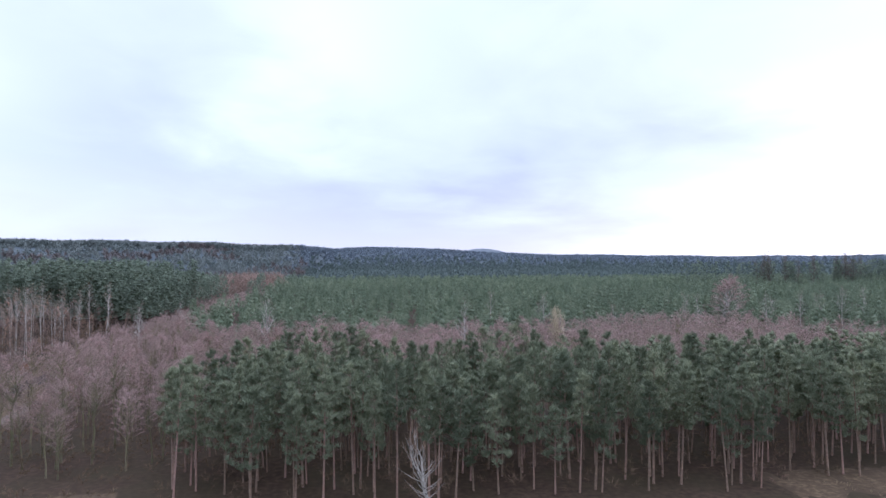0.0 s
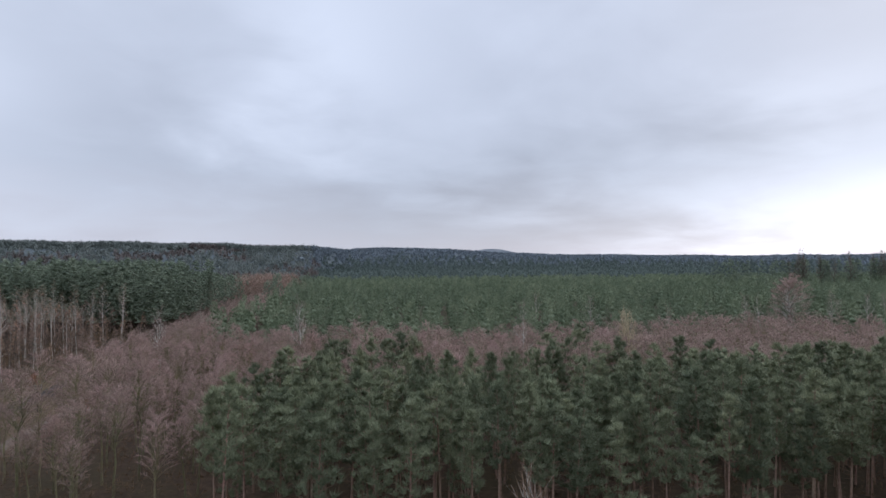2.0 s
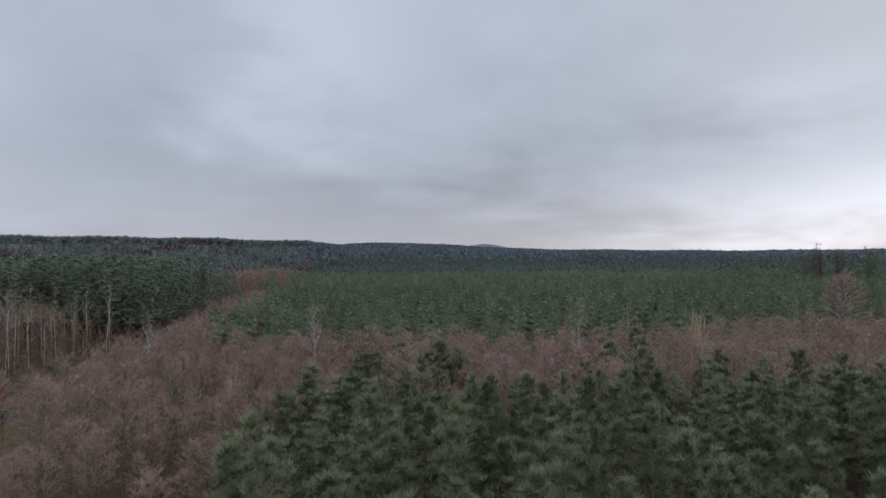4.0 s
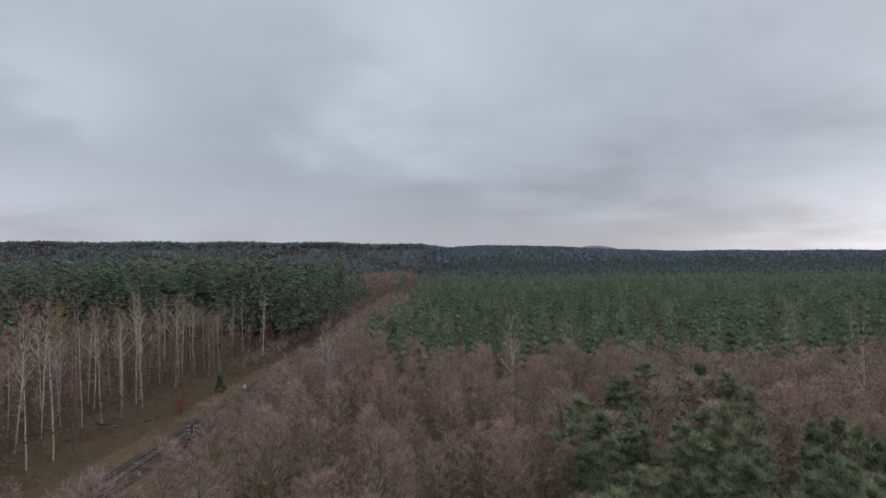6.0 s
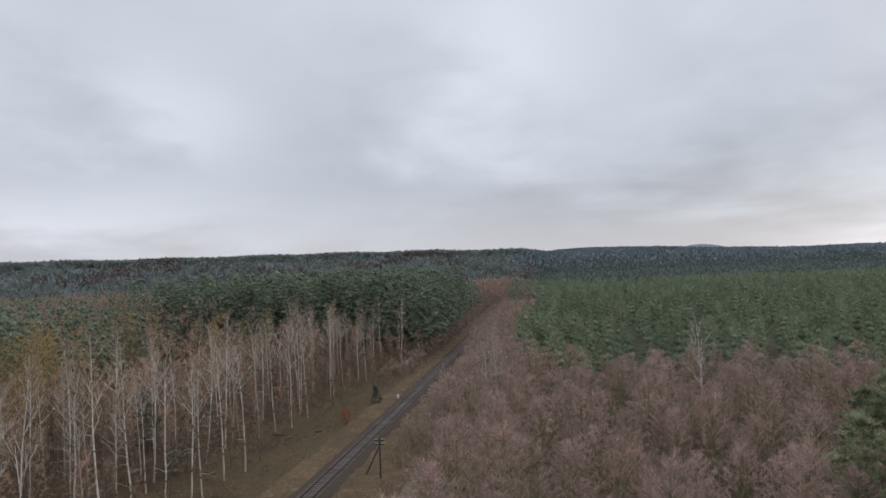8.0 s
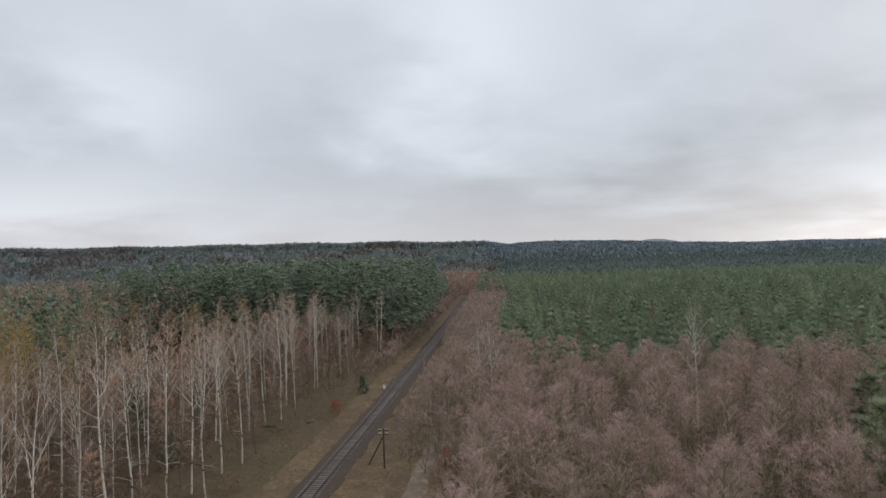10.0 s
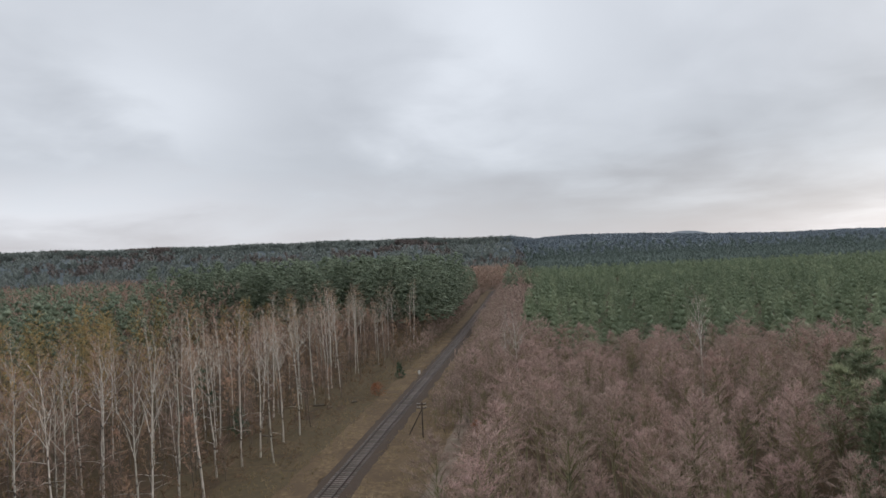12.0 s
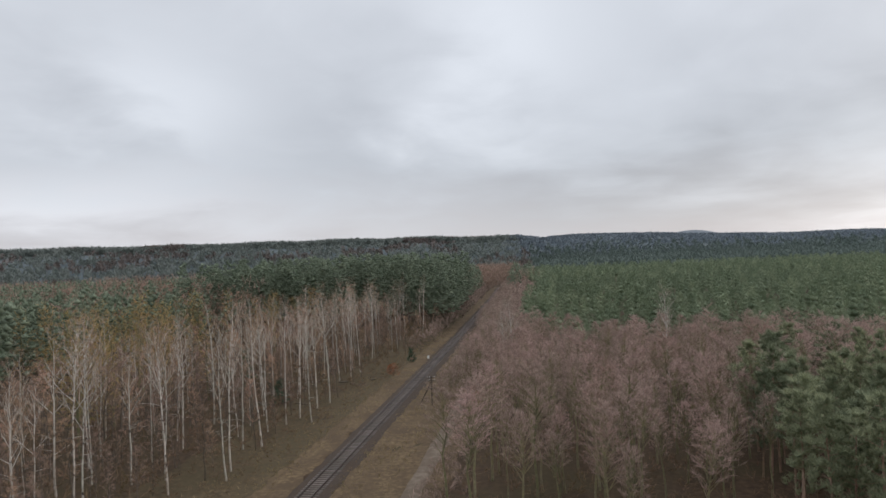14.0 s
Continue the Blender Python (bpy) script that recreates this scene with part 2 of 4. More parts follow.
M_POLE = material("creosoted_pole", [(0.3, (0.035, 0.028, 0.024)), (0.7, (0.085, 0.068, 0.055))], 5.0, 0.85, 0.01, 5)
M_WHITE = material("white_paint", [(0.3, (0.66, 0.66, 0.64)), (0.7, (0.82, 0.82, 0.80))], 6.0, 0.6)
M_CERAMIC = material("white_ceramic", [(0.3, (0.55, 0.55, 0.53)), (0.7, (0.72, 0.72, 0.70))], 6.0, 0.3)
M_SPRUCE = material("young_spruce_needles", [(0.3, (0.045, 0.078, 0.045)), (0.7, (0.085, 0.125, 0.075))], 1.5, 0.75, island=0.25, thin=0.25)
M_UNDER = material("dark_undergrowth", [(0.3, (0.102, 0.065, 0.040)), (0.5, (0.156, 0.102, 0.063)), (0.7, (0.229, 0.154, 0.095))], 0.5, 0.9, island=0.3, second=(0.1, (0.127, 0.100, 0.045), 0.5))


# ---- mesh helpers ----
class Mesh:
    """Collects vertices and faces (triangles and quads) with numpy-friendly lists."""

    def __init__(self):
        self.v, self.f = [], []

    def tube(self, pts, radii, sides=4, phase=0.0, tip=False):
        """A tapered tube along pts. tip: it ends in a point."""
        first = len(self.v)
        pts = [Vector(p) for p in pts]
        rings = []
        for i, p in enumerate(pts):
            if tip and i == len(pts) - 1:
                self.v.append(tuple(p))
                rings.append([len(self.v) - 1])
                continue
            d = (pts[min(i + 1, len(pts) - 1)] - pts[max(i - 1, 0)]).normalized()
            side = d.cross(Vector((0, 0, 1)) if abs(d.z) < 0.9 else Vector((1, 0, 0))).normalized()
            other = d.cross(side)
            ring = []
            for k in range(sides):
                a = phase + k * math.tau / sides
                self.v.append(tuple(p + (side * math.cos(a) + other * math.sin(a)) * radii[i]))
                ring.append(len(self.v) - 1)
            rings.append(ring)
        for r0, r1 in zip(rings, rings[1:]):
            for k in range(sides):
                if len(r1) == 1:
                    self.f.append((r0[k], r0[(k + 1) % sides], r1[0]))
                else:
                    self.f.append((r0[k], r0[(k + 1) % sides], r1[(k + 1) % sides], r1[k]))
        return first

    def tri(self, a, b, c):
        n = len(self.v)
        self.v += [tuple(a), tuple(b), tuple(c)]
        self.f.append((n, n + 1, n + 2))

    def box(self, x0, y0, z0, x1, y1, z1):
        n = len(self.v)
        self.v += [(x, y, z) for z in (z0, z1) for x, y in ((x0, y0), (x1, y0), (x1, y1), (x0, y1))]
        self.f += [tuple(n + k for k in q) for q in ((3, 2, 1, 0), (4, 5, 6, 7), (0, 1, 5, 4), (1, 2, 6, 5), (2, 3, 7, 6), (3, 0, 4, 7))]

    def data(self, name, mat, smooth=False):
        me = bpy.data.meshes.new(name)
        me.from_pydata(self.v, [], self.f)
        me.materials.append(mat)
        if smooth:
            me.polygons.foreach_set("use_smooth", [True] * len(me.polygons))
        return me

    def triangles(self):
        """As arrays of vertices and triangles."""
        tris = []
        for f in self.f:
            tris.append(f[:3])
            if len(f) == 4:
                tris.append((f[0], f[2], f[3]))
        return np.array(self.v, dtype=np.float32), np.array(tris, dtype=np.int32)


def part(name, data, parent, label=""):
    ob = new(name, data)
    ob.parent = parent
    if label:
        ob["label"] = label
    return ob


def thing(name, label, category, group="", kind=""):
    ob = new(name)
    ob.empty_display_size = 0.2
    return tagged(ob, label, category, group, kind)


def stuff(name, templates, places, mat, label, category, seed=0, parent=None, tilt=0.04):
    """ONE object of many alike pieces. places: rows of x, y, z, width factor, height factor."""
    rng = np.random.default_rng(seed)
    places = np.asarray(places, dtype=np.float32)
    pick = rng.integers(0, len(templates), len(places))
    vs, fs, base = [], [], 0
    for k, (v, f) in enumerate(templates):
        rows = places[pick == k]
        n = len(rows)
        if not n:
            continue
        a = rng.uniform(0, math.tau, n).astype(np.float32)
        c, s = np.cos(a)[:, None], np.sin(a)[:, None]
        w = rows[:, 3:4]
        X = (v[None, :, 0] * c - v[None, :, 1] * s) * w
        Y = (v[None, :, 0] * s + v[None, :, 1] * c) * w
        Z = v[None, :, 2] * rows[:, 4:5]
        X = X + Z * rng.normal(0, tilt, (n, 1))
        Y = Y + Z * rng.normal(0, tilt, (n, 1))
        V = np.stack([X + rows[:, 0:1], Y + rows[:, 1:2], Z + rows[:, 2:3]], axis=2).reshape(-1, 3)
        F = (f[None] + (np.arange(n) * len(v))[:, None, None] + base).reshape(-1, 3)
        base += n * len(v)
        vs.append(V)
        fs.append(F)
    V, F = np.concatenate(vs).astype(np.float32), np.concatenate(fs).astype(np.int32)
    me = bpy.data.meshes.new(name)
    me.vertices.add(len(V))
    me.vertices.foreach_set("co", V.ravel())
    me.loops.add(F.size)
    me.loops.foreach_set("vertex_index", F.ravel())
    me.polygons.add(len(F))
    me.polygons.foreach_set("loop_start", np.arange(0, F.size, 3, dtype=np.int32))
    me.polygons.foreach_set("loop_total", np.full(len(F), 3, dtype=np.int32))
    me.polygons.foreach_set("use_smooth", np.ones(len(F), dtype=bool))
    me.materials.append(mat)
    me.update(calc_edges=True)
    ob = new(name, me)
    if parent:
        ob.parent = parent
        tagged(ob, label, "", "", "stuff")
    else:
        tagged(ob, label, category, "", "stuff")
    return ob


# ---- terrain ----
CX, CY = -30.0, 20.0


def bump01(a, b, v):
    t = min(1.0, max(0.0, (v - a) / (b - a)))
    return t * t * (3 - 2 * t)


SKYLINE = [(-60, 1.95), (-47, 1.95), (-35, 1.92), (-20, 1.90), (-12, 1.80), (-7, 1.58), (-4.8, 1.62), (-2.4, 1.32), (0, 1.42), (4, 1.42), (9, 1.12), (14, 0.84), (16, 0.74), (22, 0.65), (31, 0.48), (60, 0.45)]


def ridge(az):
    """Distance and height of the wooded ridge in that direction (degrees from +y)."""
    west = 1 - bump01(-4.5, -1.5, az)
    dist = 1100 * west + 1900 * (1 - west)
    up = float(np.interp(az, [a for a, _ in SKYLINE], [e for _, e in SKYLINE]))
    return dist, 16.5 + dist * math.tan(radians(up)) + 0.8 * math.sin(az * 0.9 + 1)


def height(x, y):
    dx, dy = x - CX, y - CY
    r = math.hypot(dx, dy)
    if r < 260:
        return 0.0
    az = math.degrees(math.atan2(dx, dy))
    if abs(az) > 100:
        return 0.0
    dist, high = ridge(max(-60, min(60, az)))
    fade = 1 - bump01(60, 100, abs(az))
    h = high * bump01(0.6 * dist, dist, r) * fade
    if r > dist:
        h *= 1 - 0.5 * bump01(dist, dist + 700, r)
    # far hill and plain
    far = 68 * math.exp(-((az - 10.5) / 3.4) ** 2) * (1 if az < 12 else bump01(16.0, 13.8, az)) + 36
    h = max(h, far * bump01(2500, 3600, r) * fade)
    return h


def scatter(x0, x1, y0, y1, step, rng, keep=None, jitter=0.42):
    """Points on a loose grid within the rectangle, where keep(x, y) holds."""
    pts = []
    nx, ny = int((x1 - x0) / step), int((y1 - y0) / step)
    for j in range(ny):
        for i in range(nx):
            x = x0 + (i + 0.5 + rng.uniform(-jitter, jitter) + 0.5 * (j % 2)) * step
            y = y0 + (j + 0.5 + rng.uniform(-jitter, jitter)) * step
            if keep is None or keep(x, y):
                pts.append((x, y))
    return pts


def wave(x, y, s, seed=0.0):
    return noise.noise(Vector((x / s + seed, y / s - seed, seed * 1.7)))


# stands: where which trees grow
def in_front_pines(x, y):
    front = 65.5 + 2.5 * bump01(42, 60, x) + 9 * bump01(60, 80, x)
    left = -25.5 + 5 * bump01(98, 108, y) + 3 * wave(0, y, 9, 3)
    back = 98 + 0.10 * (x + 20) + 4 * wave(x, 0, 13, 5)
    return x > left and front + 2 * wave(x, 0, 7, 1) < y < back


def wood_edge(y):
    """How far west the alders reach towards the line."""
    return -55.8 - 10.5 * bump01(102, 150, y) - 4 * bump01(170, 225, y)


def in_alder(x, y):
    if x < wood_edge(y) + 2.0 * wave(0, y, 14, 2) or in_front_pines(x, y):
        return False
    back = 166 + 5 * wave(x, 0, 16, 8) + (24 * bump01(-40, -58, x)) + (12 * bump01(40, 90, x))
    if y > back:
        return False
    if y < 78 + 4 * wave(x, 0, 9, 3) + 4 * bump01(-36, -28, x) - 4 * bump01(-50, -56, x):
        return False
    return x < -22 or y > 94


def in_far_pines(x, y):
    back = 168 + 5 * wave(x, 0, 16, 8) + (24 * bump01(-40, -58, x)) + (12 * bump01(40, 90, x))
    return y > back and x > -57 - 0.02 * (y - 200) + 3 * wave(0, y, 20, 4)


def ground_sheet():
    rings = [0, 30, 60, 90, 120, 160, 200, 240, 280] + [280 + 60 * k for k in range(1, 26)] + [1900, 2100, 2300, 2500, 2700, 2900, 3100, 3300, 3500, 3700, 4000, 4600]
    n = 540
    me = Mesh()
    me.v.append((CX, CY, 0))
    for r in rings[1:]:
        for k in range(n):
            a = k * math.tau / n
            x, y = CX + r * math.sin(a), CY + r * math.cos(a)
            me.v.append((x, y, height(x, y)))
    for k in range(n):
        me.f.append((0, 1 + (k + 1) % n, 1 + k))
    for j in range(len(rings) - 2):
        o = 1 + j * n
        for k in range(n):
            me.f.append((o + k, o + (k + 1) % n, o + n + (k + 1) % n, o + n + k))
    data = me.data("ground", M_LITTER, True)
    data.materials.append(M_HAZE_TINTED_FLOOR)
    data.materials.append(M_HAZE_TINTED_HILL)
    # Beyond 620 m the sheet takes the haze-painted colours.
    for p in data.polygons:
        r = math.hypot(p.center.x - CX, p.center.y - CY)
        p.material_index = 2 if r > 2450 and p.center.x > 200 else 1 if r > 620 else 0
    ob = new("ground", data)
    tagged(ob, "brown leaf-littered forest floor with moss patches, haze-tinted far off", "ground", "", "structure")


ground_sheet()
TRACK_X = -74.9


def strip(name, x0, x1, y0, y1, z, mat, label, category, rough_edge=0.5, lift=0.05, bow=None):
    """An uneven strip of ground cover along y that lies on the ground sheet; its rims dip into it."""
    me = Mesh()
    ny, nx = int((y1 - y0) / 2.0), max(4, int((x1 - x0) / 0.8))
    for j in range(ny + 1):
        y = y0 + (y1 - y0) * j / ny
        off = bow(y) if bow else 0.0
        for i in range(nx + 1):
            u = i / nx
            x = x0 + (x1 - x0) * u + off
            if i in (0, nx):
                x += rough_edge * wave(x, y, 3.0, 7)
            h = -0.06 if i in (0, nx) or j in (0, ny) else z + lift * (wave(x, y, 1.7, 9) + 0.6 * wave(x, y, 5, 2))
            me.v.append((x, y, h + height(x, y)))
    for j in range(ny):
        for i in range(nx):
            a = j * (nx + 1) + i
            me.f.append((a, a + 1, a + nx + 2, a + nx + 1))
    return tagged(new(name, me.data(name, mat, True)), label, category, "", "structure")


def curve_x(y):
    """The line runs slightly west of north and bends a little further off."""
    return -0.036 * (y - 141) - 0.00004 * max(0.0, y - 150) ** 2


strip("verge_west", -82.0, -77.0, -60, 490, 0.08, M_DRYGRASS, "strip of pale dry grass beside the railway", "grass", 3.4, 0.12, curve_x)
strip("forest_edge", -97.0, -80.6, 40, 330, 0.05, M_MOSSY, "mossy brown ground at the foot of the birches", "ground", 3.0, 0.12, curve_x)
strip("verge_east", -73.0, -59.5, -60, 490, 0.08, M_DRYGRASS, "strip of dry yellow-brown grass beside the railway", "grass", 3.4, 0.14, curve_x)
strip("dirt_track", -63.6, -61.0, -60, 165, 0.34, M_DIRT, "rutted sandy forest track", "road", 0.6, 0.08, lambda y: -0.03 * (y - 110))
strip("level_crossing", -112.0, -90.0, 487, 500, 0.4, M_DIRT, "pale sandy crossing where the railway bends away", "road", 1.0, 0.05)
strip("clearing_east", 44, 100, 40, 72, 0.05, M_DRYGRASS, "patch of dry grass before the pine stand", "grass", 2.0, 0.1)
strip("clearing_west", -56, -30, 52, 74, 0.05, M_DRYGRASS, "patch of dry grass and brush cuttings", "grass", 2.0, 0.1)


# ---- railway ----
def railway():
    y0, y1 = -60.0, 500.0
    bed = Mesh()
    profile = [(-2.8, -0.06), (-2.0, 0.20), (-1.45, 0.30), (1.45, 0.30), (2.0, 0.20), (2.8, -0.06)]
    n = 160
    for j in range(n + 1):
        y = y0 + (y1 - y0) * j / n
        for px, pz in profile:
            bed.v.append((TRACK_X + curve_x(y) + px + (0.25 * wave(px, y, 2.5, 4) if abs(px) > 2 else 0), y, pz + height(TRACK_X, y)))
    k = len(profile)
    for j in range(n):
        for i in range(k - 1):
            a = j * k + i
            bed.f.append((a, a + 1, a + k + 1, a + k))
    tagged(new("ballast_bed", bed.data("ballast_bed", M_BALLAST, True)), "dark grey-brown crushed stone railway ballast", "ballast", "", "structure")
    track = thing("railway_track", "single railway track with rusty rails on pale sleepers", "railway")
    # rails: foot, web and head
    prof = [(-0.07, 0.0), (0.07, 0.0), (0.07, 0.02), (0.015, 0.04), (0.015, 0.11), (0.036, 0.12), (0.036, 0.155), (-0.036, 0.155), (-0.036, 0.12), (-0.015, 0.11), (-0.015, 0.04), (-0.07, 0.02)]
    for side in (-0.7525, 0.7525):
        me = Mesh()
        ys = [y0 + 10 * i for i in range(57)]
        for y in ys:
            for px, pz in prof:
                me.v.append((TRACK_X + curve_x(y) + side + px, y, 0.37 + pz + height(TRACK_X, y)))
        for j in range(len(ys) - 1):
            for i in range(len(prof)):
                a, b = j * len(prof) + i, j * len(prof) + (i + 1) % len(prof)
                me.f.append((a, b, b + len(prof), a + len(prof)))
        data = me.data("rail", M_RAIL)
        data.materials.append(M_RAILTOP)
        for p in data.polygons:
            if p.index % len(prof) == 6:
                p.material_index = 1
        part("rail", data, track, "rusty steel rail with a worn bright head")
    sl = Mesh()
    for (xa, xb, top) in ((-1.3, -0.45, 0.10), (-0.45, 0.45, 0.075), (0.45, 1.3, 0.10)):
        sl.box(xa, -0.13, -0.04, xb, 0.13, top)
    data = sl.data("sleeper", M_SLEEPER)
    rest = []
    y = -59.15
    while y < 495:
        if 61.5 < y < 225:
            ob = part("sleeper", data, track)
            ob.matrix_basis = pose(TRACK_X + curve_x(y) + random.uniform(-0.03, 0.03), y, 0.28 + random.uniform(-0.012, 0.012), 0, 0, 2.1 + random.uniform(-1, 1))
        else:
            rest.append((TRACK_X + curve_x(y), y, 0.28 + height(TRACK_X, y), 1, 1))
        y += 0.65
    me = Mesh()
    for x, y, z, *_ in rest:
        me.box(x - 1.3, y - 0.13, z - 0.04, x + 1.3, y + 0.13, z + 0.09)
    far = part("far_sleepers", me.data("far_sleepers", M_SLEEPER), track)
    far["kind"] = "stuff"


railway()


# ---- trees ----
def ray(az, up):
    return Vector((math.cos(az) * math.cos(up), math.sin(az) * math.cos(up), math.sin(up)))


def lump(me, rng, c, r, flat=0.75):
    """A dense cushion of needles: a dented eight-faced body."""
    n = len(me.v)
    turn = rng.uniform(0, math.tau)
    q = [r * rng.uniform(0.7, 1.25) for _ in range(6)]
    for k in range(4):
        a = turn + k * math.tau / 4 + rng.uniform(-0.35, 0.35)
        me.v.append((c.x + q[k] * math.cos(a), c.y + q[k] * math.sin(a), c.z + r * rng.uniform(-0.25, 0.2)))
    me.v.append((c.x + r * rng.uniform(-0.3, 0.3), c.y + r * rng.uniform(-0.3, 0.3), c.z + q[4] * flat))
    me.v.append((c.x, c.y, c.z - q[5] * flat * 0.7))
    for k in range(4):
        me.f.append((n + k, n + (k + 1) % 4, n + 4))
        me.f.append((n + (k + 1) % 4, n + k, n + 5))


def pine_meshes(rng, tall, crown_from, radius, boughs, lumps, blades, lump_r=0.4, blade_len=0.45, blade_wide=0.1, sides=6, pointed=0.0, flat=0.75, droop=0.0):
    """A pine: trunk with dead stubs and boughs, and on the boughs cushions of needles with needle tufts standing out of them."""
    trunk, crown = Mesh(), Mesh()
    lean = Vector((rng.uniform(-0.35, 0.35), rng.uniform(-0.35, 0.35), 0))
    pts = [lean * (k / 5) ** 2 + Vector((0, 0, tall * 0.97 * k / 5 - (0.2 if k == 0 else 0))) for k in range(6)]
    r0 = 0.0064 * tall + 0.02
    trunk.tube(pts, [r0 * (1.25, 0.95, 0.8, 0.62, 0.4, 0.12)[k] for k in range(6)], sides)
    for k in range(boughs // 2):
        z = tall * rng.uniform(0.2, crown_from + 0.08)
        d = ray(rng.uniform(0, math.tau), rng.uniform(-0.35, 0.2))
        p = lean * (z / tall) ** 2 + Vector((0, 0, z))
        trunk.tube([p, p + d * rng.uniform(0.4, 1.3)], [0.018, 0.0], 3, tip=True)
    a = rng.uniform(0, 6)
    for k in range(boughs):
        u = (k + rng.uniform(0, 1)) / boughs
        z = crown_from + (0.97 - crown_from) * u
        a += 2.39996 + rng.uniform(-0.6, 0.6)
        shape = (1 - pointed) * min(1.0, 0.5 + 2.2 * u) * (1 - u ** 2.2) ** 0.7 + pointed * min(1.0, 0.65 + 2.5 * u) * (1 - u) ** 0.75 + 0.08
        r = radius * shape * rng.uniform(0.65, 1.15)
        base = lean * z ** 2 + Vector((0, 0, z * tall - r * (0.3 - droop)))
        tip = lean * z ** 2 + Vector((math.cos(a) * r, math.sin(a) * r, min(tall, z * tall + r * rng.uniform(0.0, 0.45) - droop * r)))
        trunk.tube([base, tip], [0.035, 0.008], 3)
        out = ((tip - base).normalized() * 0.4 + Vector((0, 0, 0.8))).normalized()
        for q in range(lumps):
            w = 1.0 - 0.75 * q / lumps
            spread = 0.32 * r + 0.15
            spot = base.lerp(tip, w) + (Vector((rng.uniform(-1, 1) * spread, rng.uniform(-1, 1) * spread, rng.uniform(-0.1, 0.35))) if q else Vector())
            size = lump_r * rng.uniform(0.65, 1.2)
            lump(crown, rng, spot, size, flat)
            for b in range(blades):
                d = (out * 0.75 + ray(rng.uniform(0, math.tau), rng.uniform(-0.5, 1.0))).normalized()
                c = spot + d * size * 0.45 + Vector((rng.uniform(-0.4, 0.4), rng.uniform(-0.4, 0.4), 0)) * size
                e = c + d * (blade_len * rng.uniform(0.6, 1.2) + 0.3 * size)
                s = d.cross(Vector((rng.uniform(-0.5, 0.5), rng.uniform(-0.5, 0.5), 1))).normalized() * blade_wide * 0.5
                crown.tri(c - s, c + s, e)
    return trunk, crown


def bare_meshes(rng, tall, crown_from, radius, limbs, twigs, rise=(0.3, 0.75), trunk_r=0.0085, stems=1, twig_len=0.85, twig_r=0.019, droop=0.0, spread=1.0, limb_r=0.013, dome=1.0):
    """A leafless tree: trunk with limbs, and the twigs apart. rise: how steeply the lowest and the topmost limbs climb."""
    trunk, twig = Mesh(), Mesh()
    spots = []
    for s in range(stems):
        sa = rng.uniform(0, math.tau)
        apart = 0 if stems == 1 else radius * rng.uniform(0.3, 0.7)
        lean = Vector((math.cos(sa) * apart + rng.uniform(-0.4, 0.4), math.sin(sa) * apart + rng.uniform(-0.4, 0.4), 0))
        top = tall * (1 if s == 0 else rng.uniform(0.75, 0.97))
        wig = [Vector((rng.uniform(-0.16, 0.16), rng.uniform(-0.16, 0.16), 0)) for _ in range(7)]
        pts = [lean * (k / 6) ** 1.4 + (wig[k] if k else Vector()) + Vector((0, 0, top * k / 6 - (0.2 if k == 0 else 0))) for k in range(7)]
        r0 = trunk_r * top + 0.015
        radii = [r0 * q for q in (1.25, 0.95, 0.82, 0.66, 0.45, 0.24, 0.06)]
        trunk.tube(pts, radii, 6 if stems == 1 else 4)
        a = rng.uniform(0, 6)
        count = max(3, int(limbs / stems))
        for k in range(count):
            v = (k + rng.uniform(0, 1)) / count
            u = crown_from + (0.95 - crown_from) * v
            a += 2.39996 + rng.uniform(-0.5, 0.5)
            f = min(5.999, u * 6)
            i = int(f)
            p = pts[i].lerp(pts[i + 1], f - i)
            pr = radii[i] + (radii[i + 1] - radii[i]) * (f - i)
            length = radius * (min(1.0, 0.55 + 1.3 * v) * (1 - v ** 2.5) ** 0.6 * dome + (1 - dome) * (1 - 0.6 * v) + 0.14) * rng.uniform(0.75, 1.2) * (1 if stems == 1 else 0.75)
            up = rise[0] + (rise[1] - rise[0]) * v + rng.uniform(-0.18, 0.18)
            mid = p + ray(a, up) * length * 0.5
            end = mid + ray(a + rng.uniform(-0.4, 0.4), min(1.45, up + rng.uniform(0.05, 0.45))) * length * 0.62
            lr = min(pr * 0.65, 0.010 + limb_r * length)
            trunk.tube([p, mid, end], [lr, lr * 0.6, 0.005], 3)
            spots.append((p, mid, end, a, up, length))
    whole = sum(q[5] for q in spots)
    for p, mid, end, a, up, length in spots:
        for t in range(max(2, round(twigs * length / whole))):
            w = rng.uniform(0.1, 1.0) ** 0.75
            q = p.lerp(mid, w * 2) if w < 0.5 else mid.lerp(end, w * 2 - 1)
            d = ray(a + rng.uniform(-1.5, 1.5) * spread, up + rng.uniform(-1.1, 0.6))
            ln = twig_len * rng.uniform(0.5, 1.3)
            e = q + d * ln + Vector((0, 0, -droop * ln))
            twig.tube([q, e], [twig_r * rng.uniform(0.7, 1.2), 0], 3, phase=rng.uniform(0, 2), tip=True)
    return trunk, twig


